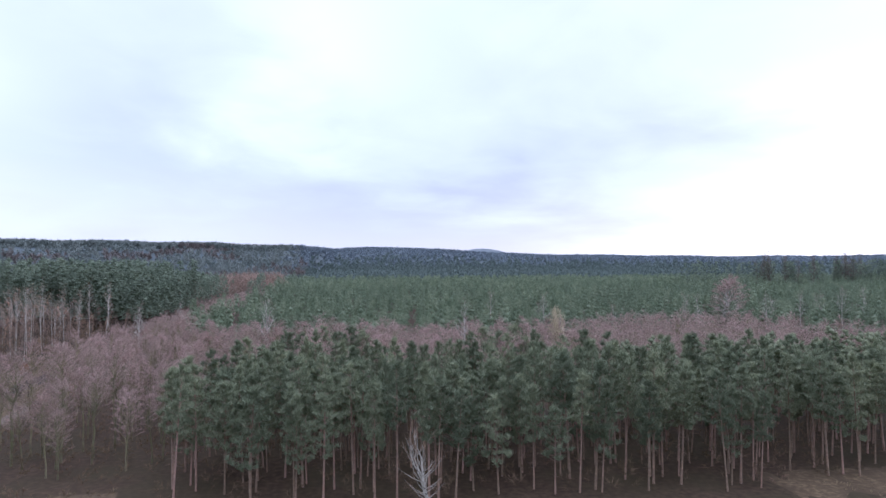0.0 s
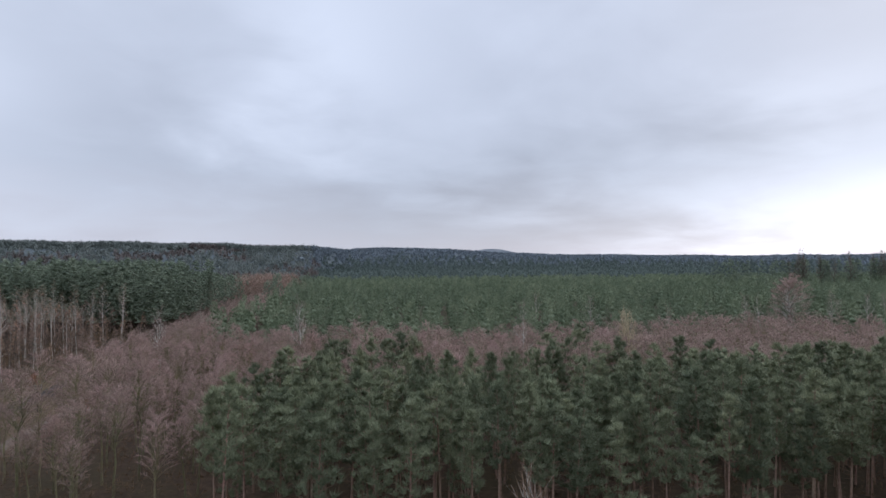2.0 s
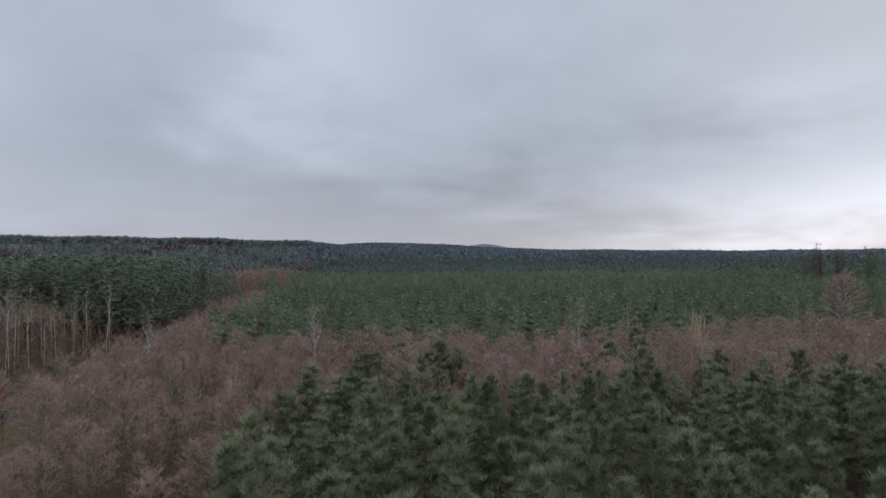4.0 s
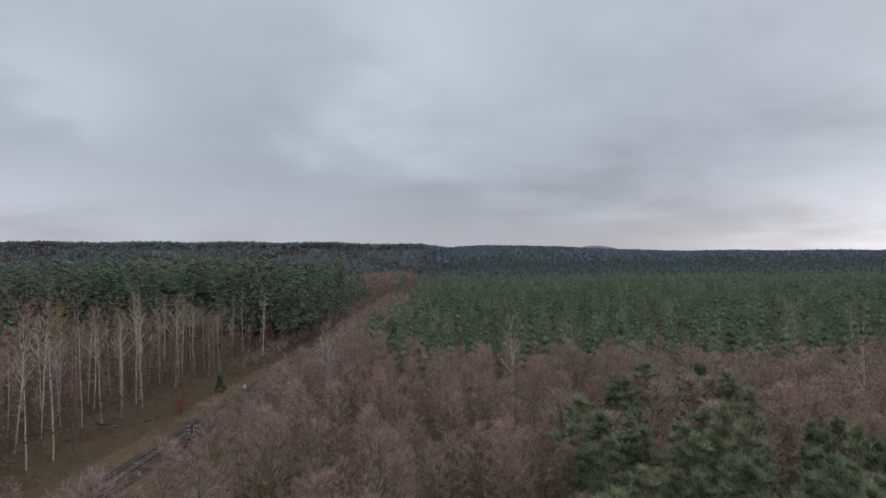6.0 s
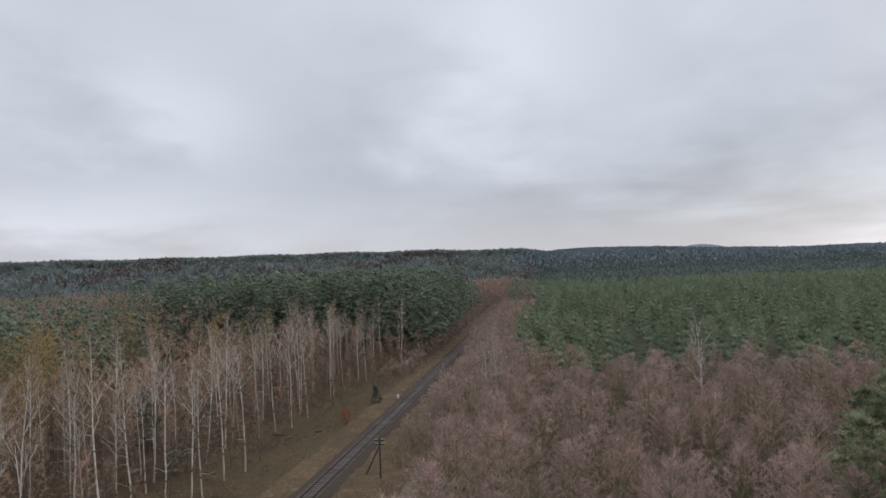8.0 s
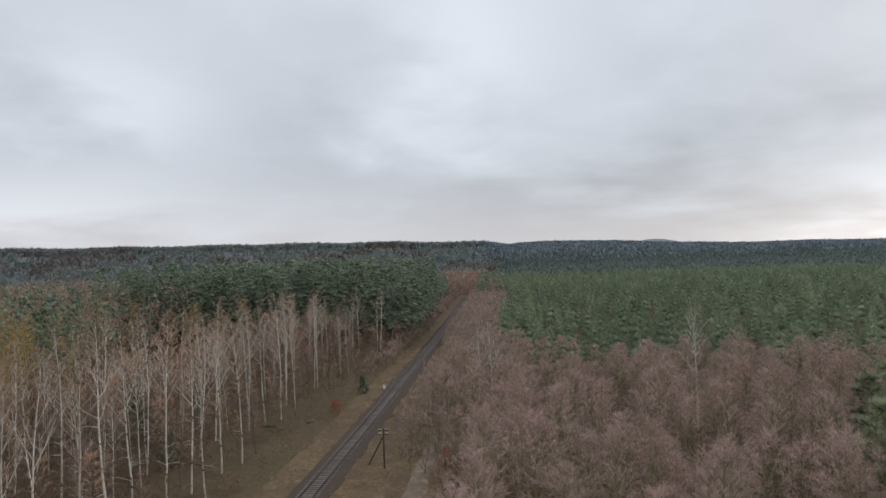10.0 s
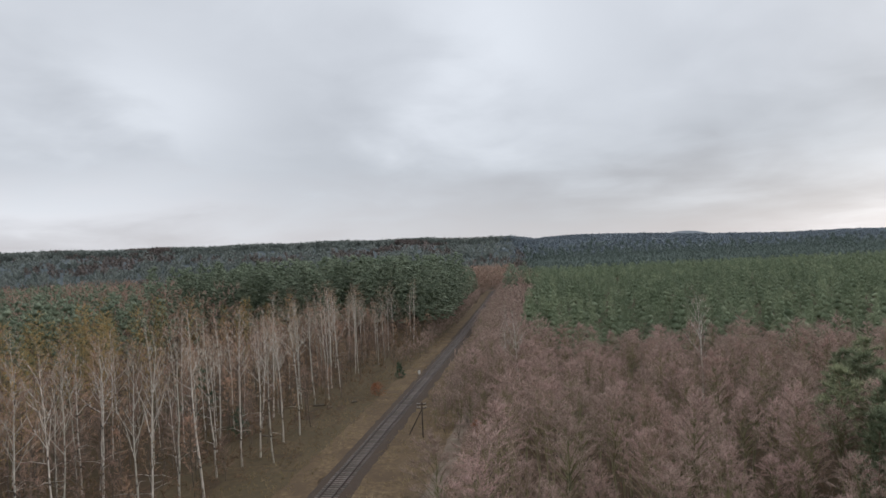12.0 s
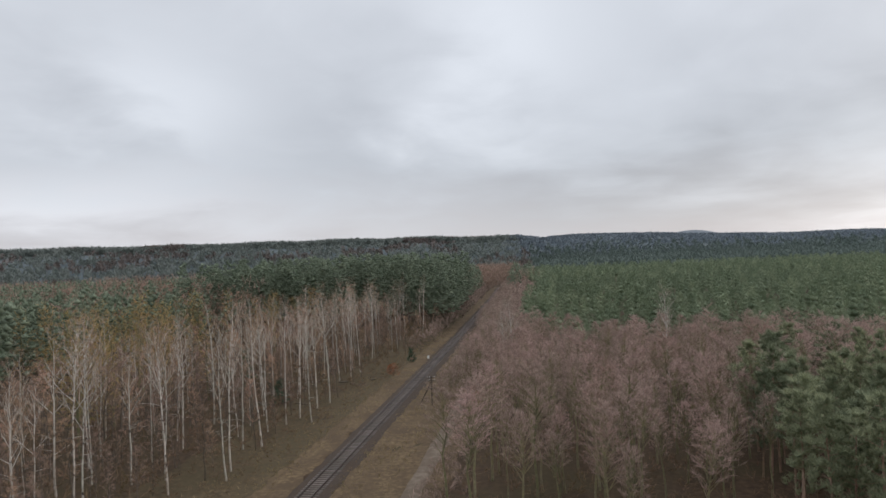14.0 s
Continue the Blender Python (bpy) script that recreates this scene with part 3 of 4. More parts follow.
def birch_meshes(rng, tall, crown_from, radius, girth=1.0):
    """A tall birch: a thin bent trunk that forks near the top, steep white limbs that fork again, and fine brown twigs."""
    trunk, twig = Mesh(), Mesh()
    sway = Vector((rng.uniform(-0.5, 0.5), rng.uniform(-0.5, 0.5), 0))
    bend = Vector((rng.uniform(-0.3, 0.3), rng.uniform(-0.3, 0.3), 0))
    n = 9
    pts = [sway * (k / n) ** 1.6 + bend * math.sin(math.pi * k / n) + Vector((rng.uniform(-0.06, 0.06), rng.uniform(-0.06, 0.06), tall * k / n - (0.2 if k == 0 else 0))) for k in range(n + 1)]
    r0 = (0.0052 * tall + 0.01) * girth
    radii = [r0 * max(0.07, (1.22 if k == 0 else 1.0) * (1 - 0.9 * (k / n) ** 1.25)) for k in range(n + 1)]
    trunk.tube(pts, radii, 6)

    def grow(p, d, length, r, depth):
        side = ray(rng.uniform(0, math.tau), rng.uniform(-0.3, 0.3))
        mid = p + d * length * 0.5 + side * length * 0.05
        d2 = (d + Vector((0, 0, 0.22)) + side * 0.12).normalized()
        end = mid + d2 * length * 0.5
        trunk.tube([p, mid, end], [r, r * 0.72, max(0.006, r * 0.35)], 3, phase=rng.uniform(0, 2))
        if depth:
            for q in range(rng.choice((2, 3, 3))):
                w = rng.uniform(0.25, 0.85)
                o = p.lerp(mid, w * 2) if w < 0.5 else mid.lerp(end, w * 2 - 1)
                grow(o, (d2 + ray(rng.uniform(0, math.tau), rng.uniform(-0.2, 0.6)) * 0.62).normalized(), length * rng.uniform(0.4, 0.62), r * 0.55, depth - 1)
        for q in range(4 if depth else 6):
            w = rng.uniform(0.3, 1.0)
            o = p.lerp(mid, w * 2) if w < 0.5 else mid.lerp(end, w * 2 - 1)
            e = o + (d2 * 0.7 + ray(rng.uniform(0, math.tau), rng.uniform(-0.7, 0.7))).normalized() * rng.uniform(0.35, 0.95)
            twig.tube([o, e], [0.0105 * (0.6 + 0.4 * girth), 0], 3, phase=rng.uniform(0, 2), tip=True)

    a = rng.uniform(0, 6)
    limbs = rng.randint(13, 18)
    for k in range(limbs):
        v = (k + rng.uniform(0, 1)) / limbs
        u = crown_from + (0.96 - crown_from) * v
        f = min(n - 0.001, u * n)
        i = int(f)
        p = pts[i].lerp(pts[i + 1], f - i)
        pr = radii[i] + (radii[i + 1] - radii[i]) * (f - i)
        a += 2.39996 + rng.uniform(-0.6, 0.6)
        grow(p, ray(a, rng.uniform(0.65, 1.05) + 0.25 * v), radius * (1.25 - 0.6 * v) * rng.uniform(0.75, 1.25), min(pr * 0.7, 0.055 * girth), 1)
    for k in range(rng.randint(3, 8)):
        u = rng.uniform(0.2, crown_from)
        f = u * n
        i = int(f)
        p = pts[i].lerp(pts[i + 1], f - i)
        d = ray(rng.uniform(0, math.tau), rng.uniform(-0.1, 0.5))
        e = p + d * rng.uniform(0.7, 2.6)
        trunk.tube([p, p.lerp(e, 0.5) + Vector((0, 0, 0.14)), e], [0.028, 0.017, 0.004], 3)
    return trunk, twig


def brush_meshes(rng, tall, wide, deep, limbs, twigs, twig_len=0.7, twig_r=0.02, trunk_r=0.0085, sides=6, limb_r=0.011):
    """A leafless tree with a round brush of a crown: limbs that fan out of the trunk to a dome, and twigs along their outer halves."""
    trunk, twig = Mesh(), Mesh()
    wig = [Vector((rng.uniform(-0.2, 0.2), rng.uniform(-0.2, 0.2), 0)) for _ in range(7)]
    pts = [(wig[k] * (0.4 + 0.2 * k) if k else Vector()) + Vector((0, 0, tall * 0.94 * k / 6 - (0.2 if k == 0 else 0))) for k in range(7)]
    r0 = trunk_r * tall + 0.015
    radii = [r0 * q for q in (1.25, 0.95, 0.82, 0.66, 0.45, 0.24, 0.05)]
    trunk.tube(pts, radii, sides)
    low = tall - deep
    mid_z = tall - deep * 0.52
    a = rng.uniform(0, 6)
    lump = [(rng.uniform(0, math.tau), rng.uniform(-0.2, 0.25)) for _ in range(4)]
    for k in range(limbs):
        a += 2.39996 + rng.uniform(-0.35, 0.35)
        v = (k + rng.uniform(0, 1)) / limbs
        el = -0.55 + 2.0 * v ** 0.9
        swell = 1 + sum(g * max(0, math.cos(a - b)) for b, g in lump)
        rad = rng.uniform(0.8, 1.08) * swell
        end = Vector((math.cos(a) * math.cos(el) * wide * rad, math.sin(a) * math.cos(el) * wide * rad, mid_z + math.sin(el) * deep * 0.5 * rad))
        zb = max(low * 0.8, end.z - (0.9 + 0.55 * math.hypot(end.x, end.y)) * rng.uniform(0.7, 1.1))
        f = min(5.9, zb / (tall * 0.94) * 6)
        i = int(f)
        p = pts[i].lerp(pts[i + 1], f - i)
        mid = p.lerp(end, 0.5) + Vector((0, 0, 0.12 * (end - p).length))
        lr = min((radii[i] + (radii[i + 1] - radii[i]) * (f - i)) * 0.7, 0.012 + limb_r * (end - p).length)
        trunk.tube([p, mid, end], [lr, lr * 0.6, 0.006], 3)
        out = (end - p).normalized()
        for t in range(twigs):
            w = rng.uniform(0.2, 1.0) ** 0.6
            q = p.lerp(mid, w * 2) if w < 0.5 else mid.lerp(end, w * 2 - 1)
            d = (out * 0.9 + ray(rng.uniform(0, math.tau), rng.uniform(-0.9, 1.1))).normalized()
            twig.tube([q, q + d * twig_len * rng.uniform(0.5, 1.25)], [twig_r * rng.uniform(0.7, 1.2), 0], 3, phase=rng.uniform(0, 2), tip=True)
    for k in range(6):
        z = rng.uniform(0.15, 0.5) * tall
        d = ray(rng.uniform(0, math.tau), rng.uniform(0.0, 0.5))
        p = Vector((0, 0, z))
        trunk.tube([p, p + d * rng.uniform(0.5, 1.3)], [0.018, 0.0], 3, tip=True)
    return trunk, twig


def tuft_template(rng, count, tall, wide, r=0.012):
    me = Mesh()
    for k in range(count):
        a = rng.uniform(0, math.tau)
        c = Vector((rng.uniform(-0.15, 0.15), rng.uniform(-0.15, 0.15), -0.03))
        e = c + Vector((math.cos(a) * wide * rng.uniform(0.3, 1), math.sin(a) * wide * rng.uniform(0.3, 1), tall * rng.uniform(0.6, 1.1)))
        s = Vector((-math.sin(a), math.cos(a), 0)) * r
        me.tri(c - s, c + s, e)
    return me.triangles()


def crown_template(rng, wide, tall, sprays=18):
    """A far crown: upright sprays of foliage that narrow towards the top."""
    me = Mesh()
    for k in range(sprays):
        u = (k + rng.random()) / sprays
        a = k * 2.39996 + rng.uniform(-0.4, 0.4)
        r = wide * (1.05 - 0.9 * u) * rng.uniform(0.5, 1.0)
        o = Vector((r * math.cos(a), r * math.sin(a), tall * (0.18 + 0.6 * u)))
        d = (ray(a, rng.uniform(-0.3, 0.3)) * 0.5 + Vector((0, 0, 1))).normalized()
        sd = d.cross(ray(a + rng.uniform(-0.9, 0.9), 0.0)).normalized() * wide * 0.3
        me.tri(o - sd, o + sd, o + d * tall * rng.uniform(0.2, 0.3))
    return me.triangles()


def conifer_template(rng, tall, wide, low=0.3, boughs=44, shoots=20, length=0.6, thick=0.05):
    """A young pine seen from afar: upswept boughs round a hidden core, each ending in a brush of fine upright shoots."""
    me = Mesh()
    for k in range(5):
        u = k / 5
        lump(me, rng, Vector((rng.uniform(-0.2, 0.2), rng.uniform(-0.2, 0.2), tall * (low + 0.05 + (0.85 - low) * u))), wide * (0.62 - 0.5 * u), 1.0)
    turn = rng.uniform(0, 6)
    for k in range(boughs):
        u = ((k + rng.random()) / boughs) ** 0.85
        turn += 2.39996 + rng.uniform(-0.5, 0.5)
        r = wide * (1.0 * (1 - u) ** 0.75 + 0.05) * (rng.uniform(0.7, 1.08) if k % 3 else rng.uniform(0.25, 0.6))
        c = Vector((r * math.cos(turn), r * math.sin(turn), tall * (low + (0.95 - low) * u) - 0.12 * r))
        size = 0.62 - 0.28 * u
        for j in range(shoots):
            d = (ray(turn + rng.uniform(-1.4, 1.4), rng.uniform(-0.2, 0.9)) + Vector((0, 0, 0.7))).normalized()
            o = c + ray(rng.uniform(0, 6.28), rng.uniform(-0.7, 0.9)) * size * rng.random() ** 0.5
            sd = d.cross(ray(rng.uniform(0, 6), rng.uniform(-1, 1))).normalized() * thick
            me.tri(o - sd, o + sd, o + d * length * rng.uniform(0.6, 1.3))
    return me.triangles()


def make_tree(name, trunk, crown, mat_trunk, mat_crown, label, group, crown_name, scale=1.0):
    ob = thing(name, label, "tree", group)
    part("trunk", trunk.data(name + "_trunk", mat_trunk, True), ob)
    part(crown_name, crown.data(name + "_" + crown_name, mat_crown, True), ob)
    return ob


def plant(prototypes, places, rng, tilt=2.0, spread=(0.9, 1.12)):
    """Copies of the prototypes at the places, rows of x, y and a size factor; the prototypes stand at the first ones."""
    used = set()
    for n, (x, y, s) in enumerate(places):
        k = n if n < len(prototypes) else rng.randrange(len(prototypes))
        w = s * rng.uniform(*spread)
        m = pose(x, y, height(x, y), rng.uniform(-tilt, tilt), rng.uniform(-tilt, tilt), rng.uniform(0, 360))
        proto = prototypes[k]
        if k not in used:
            used.add(k)
            ob = proto
            ob.matrix_basis = m
        else:
            ob = copy_thing(proto, m)
        ob.scale = (w, w, s)
    return used


rng = random.Random(7)

# front pine stand
pine_protos = []
for k in range(12):
    t, c = pine_meshes(rng, rng.uniform(10.2, 13.8), rng.uniform(0.26, 0.60), rng.uniform(1.15, 1.9), rng.choice((20, 24, 28)), 5, 26, 0.185, 0.52, 0.055, pointed=rng.uniform(0.15, 0.65), flat=0.95)
    pine_protos.append(make_tree("pine_tree", t, c, M_PINEBARK, M_NEEDLE, "slender Scots pine with a bare reddish trunk and green crown", "pines of the near stand", "crown"))
pts = scatter(-30, 92, 60, 132, 3.3, rng, in_front_pines, 0.55)
pts.sort(key=lambda p: abs(p[0] - 12) * 0.35 + p[1])
corner = [(-20.5, 91), (-21.8, 104.4), (-18.3, 105.6), (-16, 96), (-12, 103), (-8, 110), (-20.1, 79.4), (-18.5, 71.2), (-15.5, 121.0), (-12, 124), (-9, 117), (-17, 113), (-6, 121), (31.4, 142), (28.3, 132.1), (21.1, 125.7), (21.7, 117.9), (10.1, 108), (23.8, 105), (-4.2, 119.4)]
pts = [p for p in pts if min((p[0] - q[0]) ** 2 + (p[1] - q[1]) ** 2 for q in corner) > 6]
broad_protos = []
for k in range(4):
    t, c = pine_meshes(rng, rng.uniform(11.5, 12.8), rng.uniform(0.28, 0.4), rng.uniform(2.4, 3.0), 34, 6, 26, 0.22, 0.52, 0.06, pointed=0.15, flat=0.95)
    broad_protos.append(make_tree("pine_tree", t, c, M_PINEBARK, M_NEEDLE, "broad-crowned Scots pine at the edge of the stand", "pines of the near stand", "crown"))
plant(broad_protos, [(x, y, rng.uniform(0.98, 1.08)) for x, y in corner], rng, 2.0, (0.95, 1.15))
plant(pine_protos, [(x, y, rng.uniform(0.9, 1.16)) for x, y in pts[:290]], rng, 3.0, (0.85, 1.2))
stock = [pine_meshes(rng, 12.2, 0.45, 1.9, 20, 4, 9, 0.40, 0.34, 0.11, sides=5, pointed=0.35, flat=0.9) for _ in range(4)]
rest = [(x, y, 0, f := rng.uniform(0.85, 1.12), f) for x, y in pts[290:]]
stuff("pine_crowns", [c.triangles() for _, c in stock], rest, M_NEEDLE, "green crowns of pines deeper in the stand", "trees", 3)
stuff("pine_trunks", [t.triangles() for t, _ in stock], rest, M_PINEBARK, "reddish trunks of pines deeper in the stand", "trees", 3)

# alder wood
alder_protos = []
for k in range(8):
    t, c = brush_meshes(rng, rng.uniform(10.4, 13.6), rng.uniform(1.8, 2.5), rng.uniform(5.6, 7.8), 56, 26, 0.60, 0.0155)
    alder_protos.append(make_tree("alder_tree", t, c, M_ALDERBARK, M_TWIG_RED if k == 3 else M_TWIG, "leafless alder with a dense purplish-brown twig crown", "alders by the railway", "crown"))
pts = scatter(-74, 112, 52, 225, 4.1, rng, in_alder, 0.5)
pts = [p for p in pts if not (p[0] < -30 and p[1] < 60) and not (p[0] < -46 and p[1] < 124 and rng.random() < 0.08)]
pts.sort(key=lambda p: abs(p[0] + 38) * 0.8 + abs(p[1] - 95) * 0.9)
plant(alder_protos, [(x, y, rng.uniform(0.70, 1.10) * (1 + 0.22 * bump01(11, 2, x - wood_edge(y)) * bump01(116, 104, y) - 0.25 * bump01(8, 0, x - wood_edge(y)) * bump01(112, 130, y)) * (1 - 0.1 * bump01(115, 140, y))) for x, y in pts[:300]], rng, 4.0, (0.92, 1.18))
stock = [brush_meshes(rng, rng.uniform(11.3, 12.8), rng.uniform(2.2, 2.8), rng.uniform(6.0, 8.0), 36, 12, 0.8, 0.032, sides=4) for _ in range(6)]
rest = [(x, y, 0, 1.1 * (f := rng.uniform(0.72, 1.0) * (1 - 0.3 * bump01(8, 0, x - wood_edge(y)))), f) for x, y in pts[300:]]
stuff("alder_twigs", [c.triangles() for _, c in stock], rest, M_TWIG, "purplish-brown leafless twigs of a wide alder wood", "trees", 5)
stuff("alder_trunks", [t.triangles() for t, _ in stock], rest, M_ALDERBARK, "thin dark trunks of a wide alder wood", "trees", 5)

# young alders along the line
young = [brush_meshes(rng, 6.0, 1.5, 4.8, 20, 8, 0.6, 0.03, sides=3) for _ in range(5)]
rows = []
for x, y in scatter(-98, -60, 132, 490, 2.3, rng, None, 0.5):
    if max(-69.3, wood_edge(y) - 4) < x - curve_x(y) < -62:
        f = (rng.uniform(0.75, 1.05) + 0.35 * bump01(190, 240, y)) * min(1.0, 0.45 + 0.45 * bump01(200, 235, y) + 0.55 * bump01(-69.5, -64.5, x - curve_x(y)))
        rows.append((x, y, height(x, y), f, f))
stuff("young_alder_twigs", [c.triangles() for _, c in young], rows, M_TWIG, "brown leafless twigs of young alders beside the railway", "bushes", 6)
stuff("young_alder_stems", [t.triangles() for t, _ in young], rows, M_ALDERBARK, "thin stems of young alders beside the railway", "bushes", 6)

# birches west of the line
birch_protos = []
for k in range(10):
    t, c = birch_meshes(rng, rng.uniform(16.5, 19.0), rng.uniform(0.42, 0.58), rng.uniform(2.0, 3.0))
    birch_protos.append(make_tree("birch_tree", t, c, M_BIRCHBARK, M_BIRCHTWIG, "tall leafless birch with a white black-flecked trunk", "birches by the railway", "crown"))
front = [(-89.5, 102.3), (-87.3, 103.7), (-85.3, 116.8), (-88.2, 118.9), (-90.8, 152.0), (-88.9, 115.2), (-98.5, 102.0), (-97.3, 124.6), (-94.0, 178.0), (-91.1, 159.5), (-93.4, 145.5),
         (-85.0, 90.1), (-86.4, 93.6), (-93.0, 89.9), (-96.4, 88.4), (-89.4, 85.2), (-87.0, 129.4), (-87.9, 125.6), (-92.2, 148.9), (-95.5, 184.4), (-94.6, 132.4), (-94.3, 163.0), (-96.0, 167.5), (-99.5, 174.0),
         (-90.0, 220.2), (-97.2, 225.3), (-101.9, 186.6), (-104.0, 209.0), (-90.0, 111.1), (-101.5, 115.2), (-104.0, 126.0), (-96.2, 140.1), (-93.5, 178.5), (-92.0, 196.0), (-115.0, 107.0), (-97.5, 80.5), (-92.5, 76.0), (-103.0, 84.0), (-106.5, 93.5)]


def clear_of_front(p, d):
    return min((p[0] - q[0]) ** 2 + (p[1] - q[1]) ** 2 for q in front) > d * d


fill = [p for p in scatter(-140, -86, 60, 236, 6.6, rng, lambda x, y: x < -91 - 5 * abs(wave(0, y, 11, 6)), 0.5) if clear_of_front(p, 3)]
fill.sort(key=lambda p: -p[0] + 0.15 * abs(p[1] - 120))
plant(birch_protos, [(x, y, rng.uniform(1.04, 1.2)) for x, y in front] + [(x, y, rng.uniform(0.72, 1.03)) for x, y in fill[:70]], rng, 2.6)
# leafless young trees between the birches
sap_protos = []
for k in range(5):
    t, c = brush_meshes(rng, rng.uniform(11, 15.5), rng.uniform(1.5, 2.0), rng.uniform(8.5, 11.5), 34, 12, 0.75, 0.024, 0.0065, 5)
    sap_protos.append(make_tree("young_tree", t, c, M_GREYBARK, M_BIRCHTWIG if k % 2 else M_BROWNWOOD, "thin leafless young tree with a grey-brown stem", "young trees among the birches", "crown"))
sap = [p for p in scatter(-150, -84, 58, 240, 4.4, rng, lambda x, y: x < -86.5 - 4 * abs(wave(0, y, 13, 1)), 0.5) if clear_of_front(p, 1.5)]
sap.sort(key=lambda p: -p[0] + 0.1 * abs(p[1] - 120))
plant(sap_protos, [(x, y, rng.uniform(0.45, 0.78) + 0.3 * bump01(-94, -106, x)) for x, y in sap[:300]], rng, 4.5)

# birches in the alder band and at the pine edge
edge_protos = []
for k in range(4):
    t, c = birch_meshes(rng, 16.8, rng.uniform(0.35, 0.5), rng.uniform(2.4, 3.0), 1.6)
    edge_protos.append(make_tree("birch_tree", t, c, M_BIRCHBARK, M_TWIG_RED if k != 1 else M_BIRCHTWIG, "leafless birch with white limbs and reddish-brown twigs", "birches among the alders", "crown"))
plant(edge_protos, [(-25.9, 146.0, 1.05), (33.1, 184.0, 1.0), (17.9, 130.9, 1.03), (97.0, 190.0, 0.88), (102.0, 190.0, 0.86), (52.0, 193.5, 0.9), (124.6, 190.0, 0.9), (129.0, 193.0, 0.80), (140.1, 195.0, 0.88), (146.0, 195.0, 0.84), (108.0, 182.0, 0.76), (164.0, 205.0, 0.95), (171.0, 203.0, 0.95),
                    (-55.8, 152.0, 0.93), (-58.5, 158.0, 0.8), (-62, 205, 0.78), (72.0, 185.0, 0.74), (152, 200, 0.86)], rng, 2.0)
t, c = bare_meshes(rng, 14.0, 0.25, 4.2, 50, 520, (0.85, 1.35), 0.012, 2, 1.5, 0.03, 0.0, 0.6, 0.022, 0.8)
willow = make_tree("willow_tree", t, c, M_YELLOWTWIG, M_YELLOWTWIG, "leafless willow with pale yellow upright twigs", "", "crown")
willow.matrix_basis = pose(38.4, 130.8, 0)
willow.scale = (1.15, 1.15, 1.12)
t, c = brush_meshes(rng, 17.0, 5.0, 13.5, 120, 36, 1.0, 0.040, 0.018, 6, 0.034)
big = make_tree("birch_clump", t, c, M_BIRCHBARK, M_TWIG, "broad many-stemmed birch with reddish-brown fine twigs", "", "crown")
big.matrix_basis = pose(115, 195, 0)
big.scale = (1.2, 1.2, 1.14)
t, c = bare_meshes(rng, 8.6, 0.2, 3.4, 44, 420, (0.5, 1.1), 0.013, 3, 0.9, 0.012, limb_r=0.02)
low = make_tree("young_birch", t, c, M_BIRCHBARK, M_BIRCHTWIG, "young spreading birch with several white stems", "", "crown")
low.matrix_basis = pose(3.6, 62.5, 0)
low.scale = (1.1, 1.1, 1.0)

# golden larches behind the birches
larch_protos = []
for k in range(3):
    t, c = bare_meshes(rng, rng.uniform(17, 20), 0.2, 2.2, 46, 560, (0.1, 0.6), 0.007, 1, 0.9, 0.034, dome=0.3)
    larch_protos.append(make_tree("larch_tree", t, c, M_ALDERBARK, M_LARCH, "autumn larch with thin golden-brown needles", "larches behind the birches", "crown"))
spots = [(x, y, rng.uniform(0.9, 1.15)) for x, y in scatter(-165, -106, 72, 200, 6.2, rng, lambda x, y: x < -110 and wave(x, y, 22, 3) > 0.16)]
spots += [(-143, 154, 1.08), (-138, 150, 1.0), (-122, 135, 1.08), (-136, 133, 1.08), (-132, 173, 1.08), (-125, 116, 1.08), (-128, 122, 1.0), (-119, 128, 0.95), (-141, 141, 1.0)]
plant(larch_protos, spots, rng)

# scrub: under the birches, along the line and at the wood's edge
scrub = [bare_meshes(rng, rng.uniform(2.6, 4.0), 0.1, rng.uniform(1.1, 1.6), 6, 60, (0.5, 1.1), 0.008, 2, 0.75, 0.032, limb_r=0.008) for _ in range(5)]
rows = []
for x, y in scatter(-122, -84, 58, 240, 3.4, rng, lambda x, y: x < -86 - 3 * abs(wave(0, y, 9, 4)), 0.5):
    f = rng.uniform(0.5, 1.7)
    rows.append((x, y, height(x, y), f * 1.2, f))
under = rows
rows = []
for x, y in scatter(-90, -81.5, 60, 240, 1.9, rng, None, 0.5):
    f = rng.uniform(0.12, 0.42)
    under.append((x, y, 0, f * 1.8, f))
for x, y in scatter(-98, -56, 62, 490, 2.6, rng, lambda x, y: x > -74 + curve_x(y), 0.5):
    edge = max(-70.3, wood_edge(y) - 3.5) + curve_x(y)
    if x > edge + 1.5 * wave(x, y, 5, 3) and x < wood_edge(y) + 8 + 60 * bump01(215, 230, y) and not (-64.6 < x < -61.8 and y < 125):
        f = rng.uniform(0.5, 1.0) * (1 + (0.7 * bump01(130, 150, y) + 0.8 * bump01(200, 250, y)) * bump01(-70, -64, x - curve_x(y)))
        rows.append((x, y, height(x, y), f * 1.15, f))
for x, y in scatter(-61.3, -56, 76, 150, 1.9, rng, None, 0.5):
    f = rng.uniform(0.35, 0.8)
    rows.append((x, y, height(x, y), f * 1.2, f))
for x, y in scatter(-60, 92, 50, 130, 3.7, rng, lambda x, y: in_alder(x, y) or in_front_pines(x, y), 0.5):
    f = rng.uniform(0.4, 1.1)
    under.append((x, y, 0, f * 1.2, f))
for x, y in scatter(-58, -26, 50, 100, 3.8, rng, None, 0.5):
    f = rng.uniform(0.4, 0.9)
    under.append((x, y, 0, f * 1.25, f))
